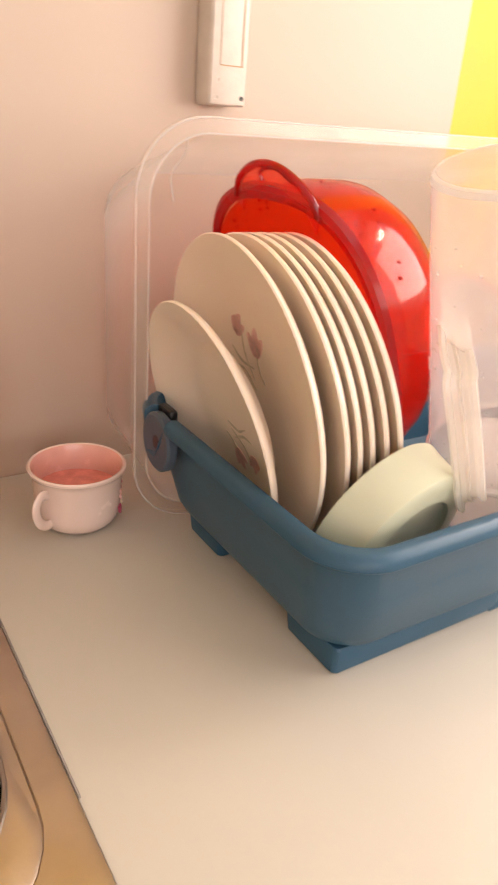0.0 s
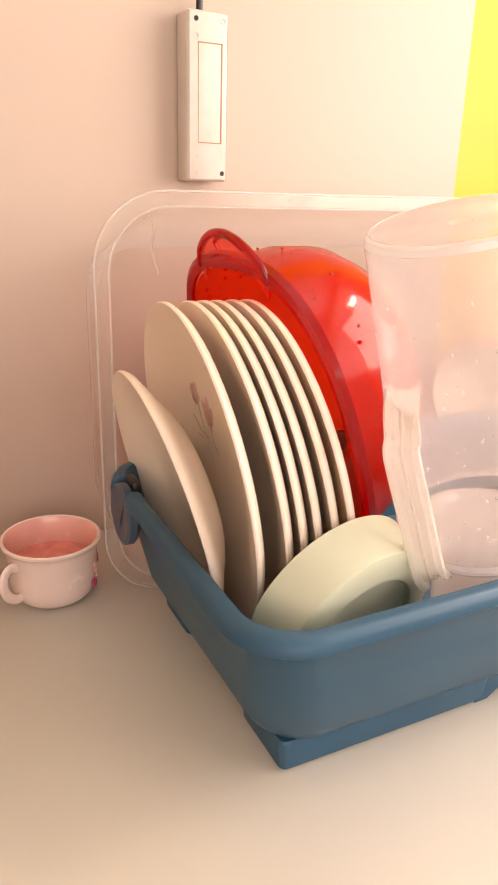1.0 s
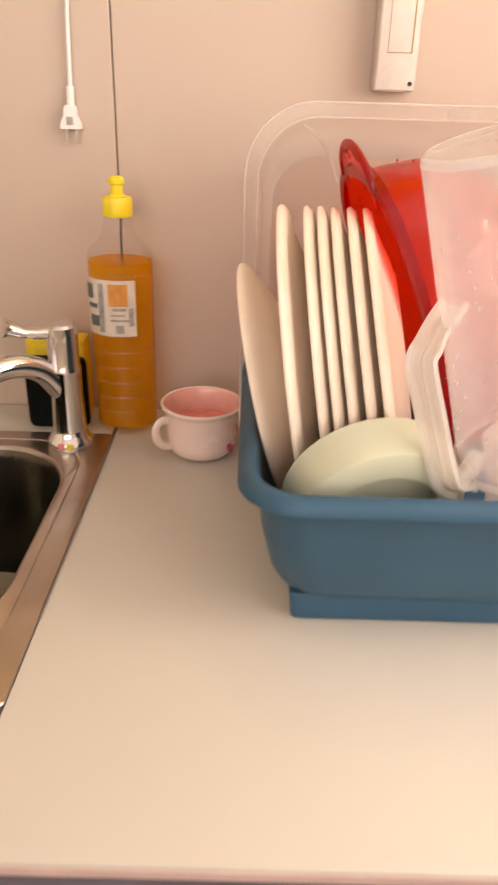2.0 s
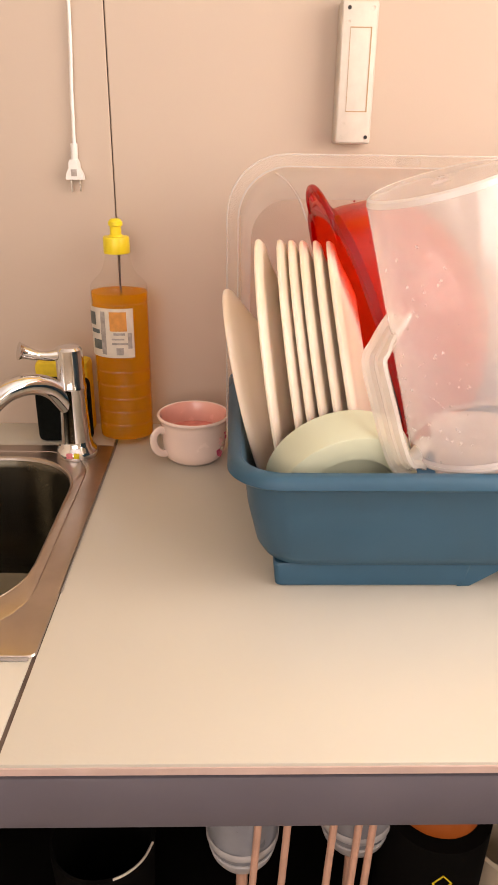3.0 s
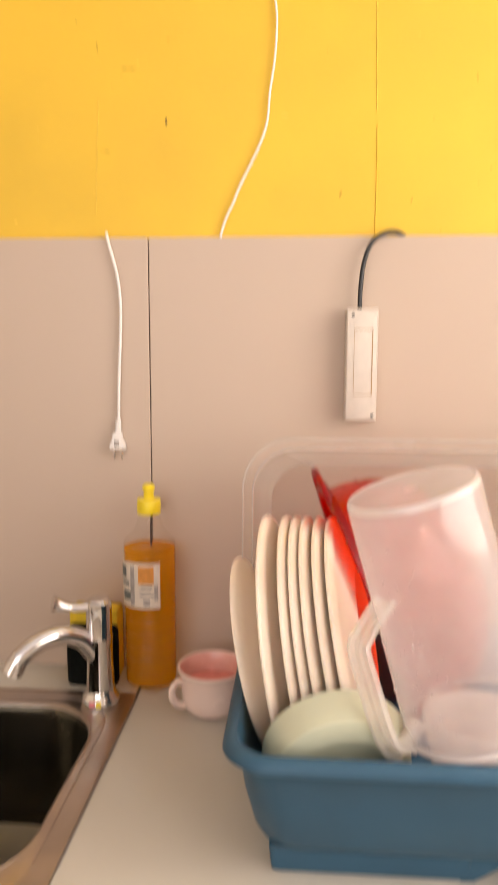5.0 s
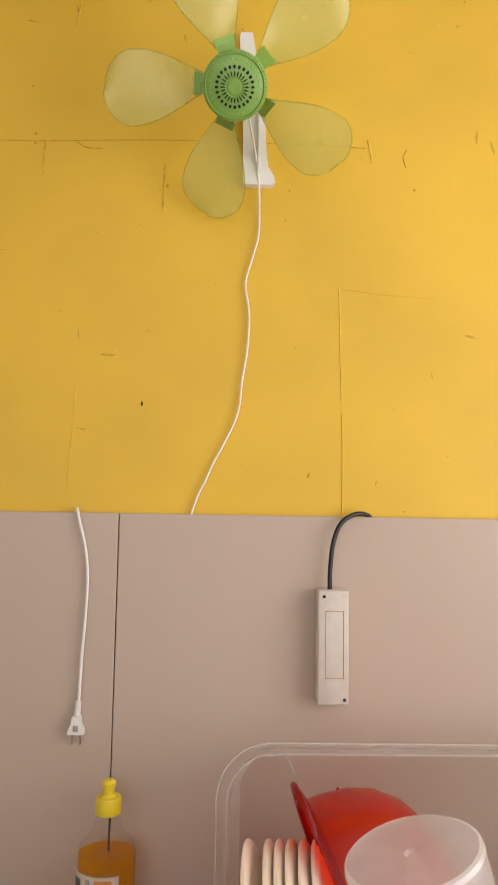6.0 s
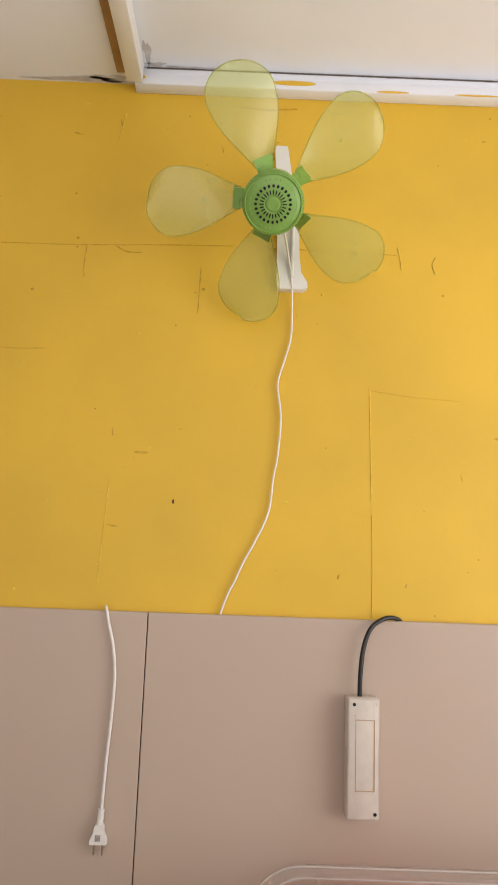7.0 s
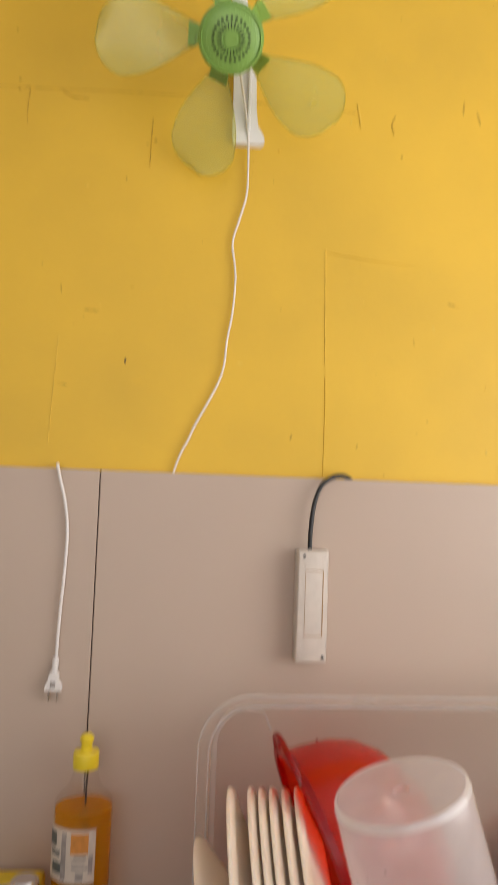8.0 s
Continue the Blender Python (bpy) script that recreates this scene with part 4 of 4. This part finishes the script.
base_angle = math.degrees(math.atan2(UPV.y, UPV.x))
ZB = -.048
for k, ang_ in enumerate((17, 90, 163, 234, 308)):
    a = radians(base_angle + ang_)
    rot = Matrix.Rotation(a, 4, "Z")
    bm = bmesh.new()
    rows = []
    n_ = 30
    for i in range(n_ + 1):
        t = math.sin(math.pi / 2 * i / n_)
        r = .046 + (RADIUS - .046) * t
        half = (.012 + .034 * math.sin(min(1, t / .70) * math.pi / 2) ** 1.15)
        if t > .70:
            half *= math.sqrt(max(0.0, 1 - ((t - .70) / .30) ** 2)) + .01
        lead = .010 * t
        row = []
        for j in range(9):
            u = -1 + 2 * j / 8
            z = ZB + .015 * u * (1 - .45 * t) + .003 * (1 - u * u)
            row.append(Vector((r, half * u + lead, z)))
        rows.append(row)
    top_ = [[p + Vector((0, 0, .0007)) for p in row] for row in rows]
    bot_ = [[p - Vector((0, 0, .0007)) for p in row] for row in rows]
    loops = [t_ + b_[::-1] for t_, b_ in zip(top_, bot_)]
    loft(bm, loops, True, True)
    bmesh.ops.transform(bm, matrix=rot, verts=bm.verts)
    blade = part("blade", at_hub(bm), M_BLADE, fan, "clear lime fan blade")
    edge = [row[0] for row in rows[:-1]] + [rows[-1][4]] + [row[-1] for row in rows[-2::-1]]
    bm = sweep(bmesh.new(), edge, ring(.0008, 6), (0, 0, 1))
    bmesh.ops.transform(bm, matrix=rot, verts=bm.verts)
    part("blade_edge", at_hub(bm), M_BLADEEDGE, fan, "darker rounded blade edge")
    bm = bmesh.new()
    loft(bm, [[Vector((r, w * u, ZB + .012 * u + dz)) for u, dz in ((-1, .004), (1, .004), (1, -.004), (-1, -.004))] for r, w in ((.036, .010), (.050, .0125), (.057, .0128))], True, True)
    bmesh.ops.transform(bm, matrix=rot, verts=bm.verts)
    part("blade_holder", at_hub(bm), M_GREEN, fan, "green blade holder")
bm = tube(bmesh.new(), [Vector(p) - FO for p in ((.168, .560, 1.985), (.180, .588, 1.945), (.188, .598, 1.90), (.1905, .606, 1.849), (.1895, .607, 1.814), (.181, .607, 1.780), (.1725, .607, 1.746), (.1765, .607, 1.715), (.1785, .607, 1.690), (.176, .607, 1.645), (.170, .607, 1.605), (.167, .607, 1.570), (.160, .607, 1.545),
                                                (.146, .607, 1.515), (.131, .607, 1.486), (.121, .607, 1.462), (.113, .607, 1.446), (.104, .608, 1.420), (.098, .608, 1.39))], .0016, 6, 10)
part("cord", bm, M_CORD, fan, "thin white cord running down behind the board")

# ---- marks on the yellow wall ----
M_MARKD = material("dark_scar", (0.58, 0.35, 0.03), 0.8, vary=0.3, scale=120)
M_MARKL = material("pale_scar", (0.76, 0.50, 0.05), 0.55, vary=0.2, scale=120)
wall_marks = ((.030, 1.570, .0015, .0036, M_BROWNGAP), (.058, 1.888, .0025, .0025, M_MARKD), (.416, 1.892, .0022, .0022, M_MARKD), (.235, 1.887, .0022, .0022, M_MARKD), (-.196, 1.878, .0024, .0024, M_MARKD), (-.134, 1.962, .0026, .0022, M_MARKD),
              (-.134, 1.948, .0026, .0018, M_MARKD), (-.030, 1.63, .0008, .0012, M_MARKD), (.02, 1.83, .0014, .0014, M_MARKD), (.245, 1.655, .0012, .0012, M_MARKD), (-.09, 1.70, .0012, .0012, M_MARKD), (.40, 1.425, .0014, .0014, M_MARKD), (.13, 1.745, .0008, .0008, M_MARKD))
for x, z, w, h, mm in wall_marks:
    bm = bmesh.new()
    bmesh.ops.create_icosphere(bm, subdivisions=2, radius=1, matrix=Matrix.Translation((x, NORTH, z)) @ Matrix.Diagonal((w, .0012, h, 1)))
    tagged(part("nail_hole", bm, mm), "small dark nail hole in the yellow wall", "mark", kind="structure")
for pts, w, mm in ((((.053, 1.920), (.052, 1.89), (.0515, 1.85)), .0008, M_MARKD), (((.405, 1.952), (.400, 1.940), (.404, 1.925)), .0010, M_MARKD), (((-.25, 1.950), (-.13, 1.951), (.0, 1.956), (.10, 1.958)), .0006, M_MARKD), (((-.075, 1.951), (-.06, 1.943), (-.038, 1.942)), .0009, M_MARKD),
                   (((.150, 1.957), (.30, 1.955), (.345, 1.953)), .0007, M_MARKD), (((.312, 1.560), (.313, 1.49), (.3125, 1.42)), .0010, M_YELLOW), (((.307, 1.745), (.309, 1.66), (.311, 1.58)), .0009, M_MARKL), (((-.062, 1.60), (-.066, 1.52), (-.069, 1.45)), .0006, M_MARKL), (((.31, 1.742), (.37, 1.735), (.44, 1.731)), .0006, M_YELLOW),
                   (((.348, 1.965), (.352, 1.945), (.354, 1.93)), .0014, M_MARKL), (((-.075, 2.17), (-.084, 2.12)), .0009, M_MARKL), (((-.25, 1.79), (-.22, 1.786), (-.17, 1.788)), .0005, M_MARKD), (((-.12, 1.95), (-.122, 1.92), (-.121, 1.90)), .0008, M_MARKD), (((.10, 2.19), (.14, 2.187), (.19, 2.19)), .0014, M_MARKD), (((.24, 2.19), (.25, 2.184), (.27, 2.186)), .0010, M_MARKD)):
    bm = sweep(bmesh.new(), spline([(x, NORTH - .0002, z) for x, z in pts], 6), ring(w, 6), (0, 1, 0))
    tagged(part("wall_scar", bm, mm), "thin scratch or seam in the yellow paint", "mark", kind="structure")

rnd = random.Random(11)
for mm, count, seed in ((M_MARKD, 46, 3), (M_MARKL, 30, 5)):
    bm = bmesh.new()
    rnd.seed(seed)
    for k in range(count):
        x = rnd.uniform(-.30, .62)
        z = rnd.uniform(1.44, 2.19) if k % 3 else rnd.uniform(2.10, 2.20)
        size = rnd.uniform(.0008, .0022)
        long_ = rnd.choice((1, 1, 2.5, 6))
        flat = rnd.random() < .5
        mtx = Matrix.Translation((x, NORTH, z)) @ Matrix.Rotation(rnd.uniform(-.3, .3), 4, "Y") @ Matrix.Diagonal((size * (long_ if flat else 1), .0006, size * (1 if flat else long_), 1))
        bmesh.ops.create_icosphere(bm, subdivisions=1, radius=1, matrix=mtx)
    tagged(part("wall_blemishes", bm, mm), "small chips and paint lumps on the yellow wall", "mark", kind="structure")
M_PATCH = material("grey_bare_patch", (0.55, 0.53, 0.55), 0.8, vary=0.15, scale=60, bump=0.3, bump_scale=90)
for cx, cy, rx, ry, zz in ((-.0405, .560, .0055, .024, CEIL), (-.030, .585, .014, .0045, CEIL), (-.150, .604, .070, .0060, 2.222), (-.100, .600, .028, .0085, 2.222), (.02, .589, .040, .0022, CEIL)):
    loop = []
    for k in range(26):
        a = 2 * math.pi * k / 26
        w = 1 + .28 * math.sin(3 * a + cx * 90) + .14 * math.sin(7 * a + cy * 50)
        loop.append(Vector((cx + rx * w * math.cos(a), min(cy + ry * w * math.sin(a), NORTH - .001), zz - .0006)))
    bm = bmesh.new()
    loft(bm, [loop, [p + Vector((0, 0, .0004)) for p in loop]], True, True)
    tagged(part("ceiling_patch", bm, M_PATCH), "grey unpainted patch at the ceiling's edge", "mark", kind="structure")

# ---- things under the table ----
# shelf coloured near-black so the space below the worktop stays in shade
shelf = tagged(part("lower_shelf", box((-1.2, .05, .285), (.925, .52, .300), .002), M_DARK), "shelf board under the worktop, near-black for the shade there", "shelf")
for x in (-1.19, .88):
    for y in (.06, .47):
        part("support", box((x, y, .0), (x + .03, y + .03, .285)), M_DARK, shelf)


def jar(x, y, b):
    ob = thing("plastic_jar", (x, y, .3005), "frosted plastic jar with a white foot on a copper stand", "jar", "jars under the table")
    part("stand", lathe(bmesh.new(), [(0, 0), (.03, 0), (.03, .004), (.006, .01), (.006, b - .006), (.016, b - .0005), (0, b - .0005)], 28), M_COPPER, ob, "copper coloured stand")
    part("base", lathe(bmesh.new(), [(0, b), (.021, b), (.027, b + .003), (.0315, b + .011), (.0338, b + .020), (.0330, b + .0215), (0, b + .0215)], 40), M_JARFOOT, ob, "whitish jar base")
    part("body", lathe(bmesh.new(), [(0, b + .022), (.0325, b + .022), (.0345, b + .026), (.0352, b + .045), (.035, b + .11), (.030, b + .12), (0, b + .12)], 40), M_JAR, ob)
    part("rib", lathe(bmesh.new(), [(.0350, b + .030), (.0362, b + .032), (.0364, b + .038), (.0356, b + .040)], 40), M_JARFOOT, ob, "whitish ring")


jar(.166, .150, .214)
jar(.277, .150, .236)
for x0, x1 in ((.178, .183), (.205, .209), (.247, .250), (.270, .272), (.283, .285)):
    tagged(part("copper_rod", tube(bmesh.new(), [(x0 - .016, .085, .302), (x0 - .004, .1, .52), (x1, .1, .70)], .0035, 4, 10), M_COPPER), "copper coloured rod leaning on the shelf under the table", "rod", "rods under the table")
pot = thing("orange_pot", (.356, .150, .3005), "black pot with a dark orange domed lid under the table", "pot")
part("shell", lathe(bmesh.new(), [(0, 0), (.045, 0), (.050, .01), (.054, .280), (0, .280)], 40), M_DARK, pot)
part("lid", lathe(bmesh.new(), [(0, .2805), (.036, .2805), (.042, .284), (.043, .297), (.038, .322), (.028, .342), (.012, .350), (0, .351)], 40), M_ORANGE, pot, "domed orange lid")
bw = thing("cream_bowl", (.475, .20, .3005), "cream plastic bowl under the table", "bowl")
part("shell", lathe(bmesh.new(), [(0, 0), (.03, 0), (.05, .06), (.056, .17), (.059, .172), (.055, .174), (.045, .06), (0, .01)], 40), M_CREAMBOWL, bw)
pan = thing("black_pan", (.022, .17, .3005), "black pan with a painted rim highlight under the table", "pan")
part("shell", lathe(bmesh.new(), [(0, 0), (.045, 0), (.052, .16), (.054, .215), (.051, .216), (.048, .16), (0, .01)], 40), M_DARK, pan)
# pale tube along part of the rim, coloured as its highlight
part("rim", tube(bmesh.new(), [(.054 * math.cos(radians(a)), .054 * math.sin(radians(a)), .2165) for a in (-70, -58, -45, -30, -12)], .0012, 4, 8), M_LABEL, pan, "pale stretch painted as a rim highlight")
second = thing("red_white_bowl", facing((0.640, 0.512, 0.935), toward(-100, 24)), "red plastic bowl with whitish inside leaning in the tray", "bowl")
part("shell", lathe(bmesh.new(), [(.070, 0), (.0725, -.001), (.071, -.006), (.064, -.030), (.045, -.050), (0, -.054)], 48), M_RED, second)
part("lining", lathe(bmesh.new(), [(.066, -.003), (.060, -.028), (.042, -.046), (0, -.050)], 48), M_CREAMBOWL, second, "whitish lining")
bm = bmesh.new()
for a in range(4):
    q = [Vector((.009 * math.cos(radians(90 * k)), 0, .010 * math.sin(radians(90 * k)))) for k in (a, a + 1)]
    sweep(bm, q, ring(.0007, 6), (0, 1, 0))
bmesh.ops.transform(bm, matrix=Matrix.Translation((-.004, -.0540, .240)), verts=bm.verts)
part("diamond_mark", bm, M_CAP, pot, "yellow diamond outline")
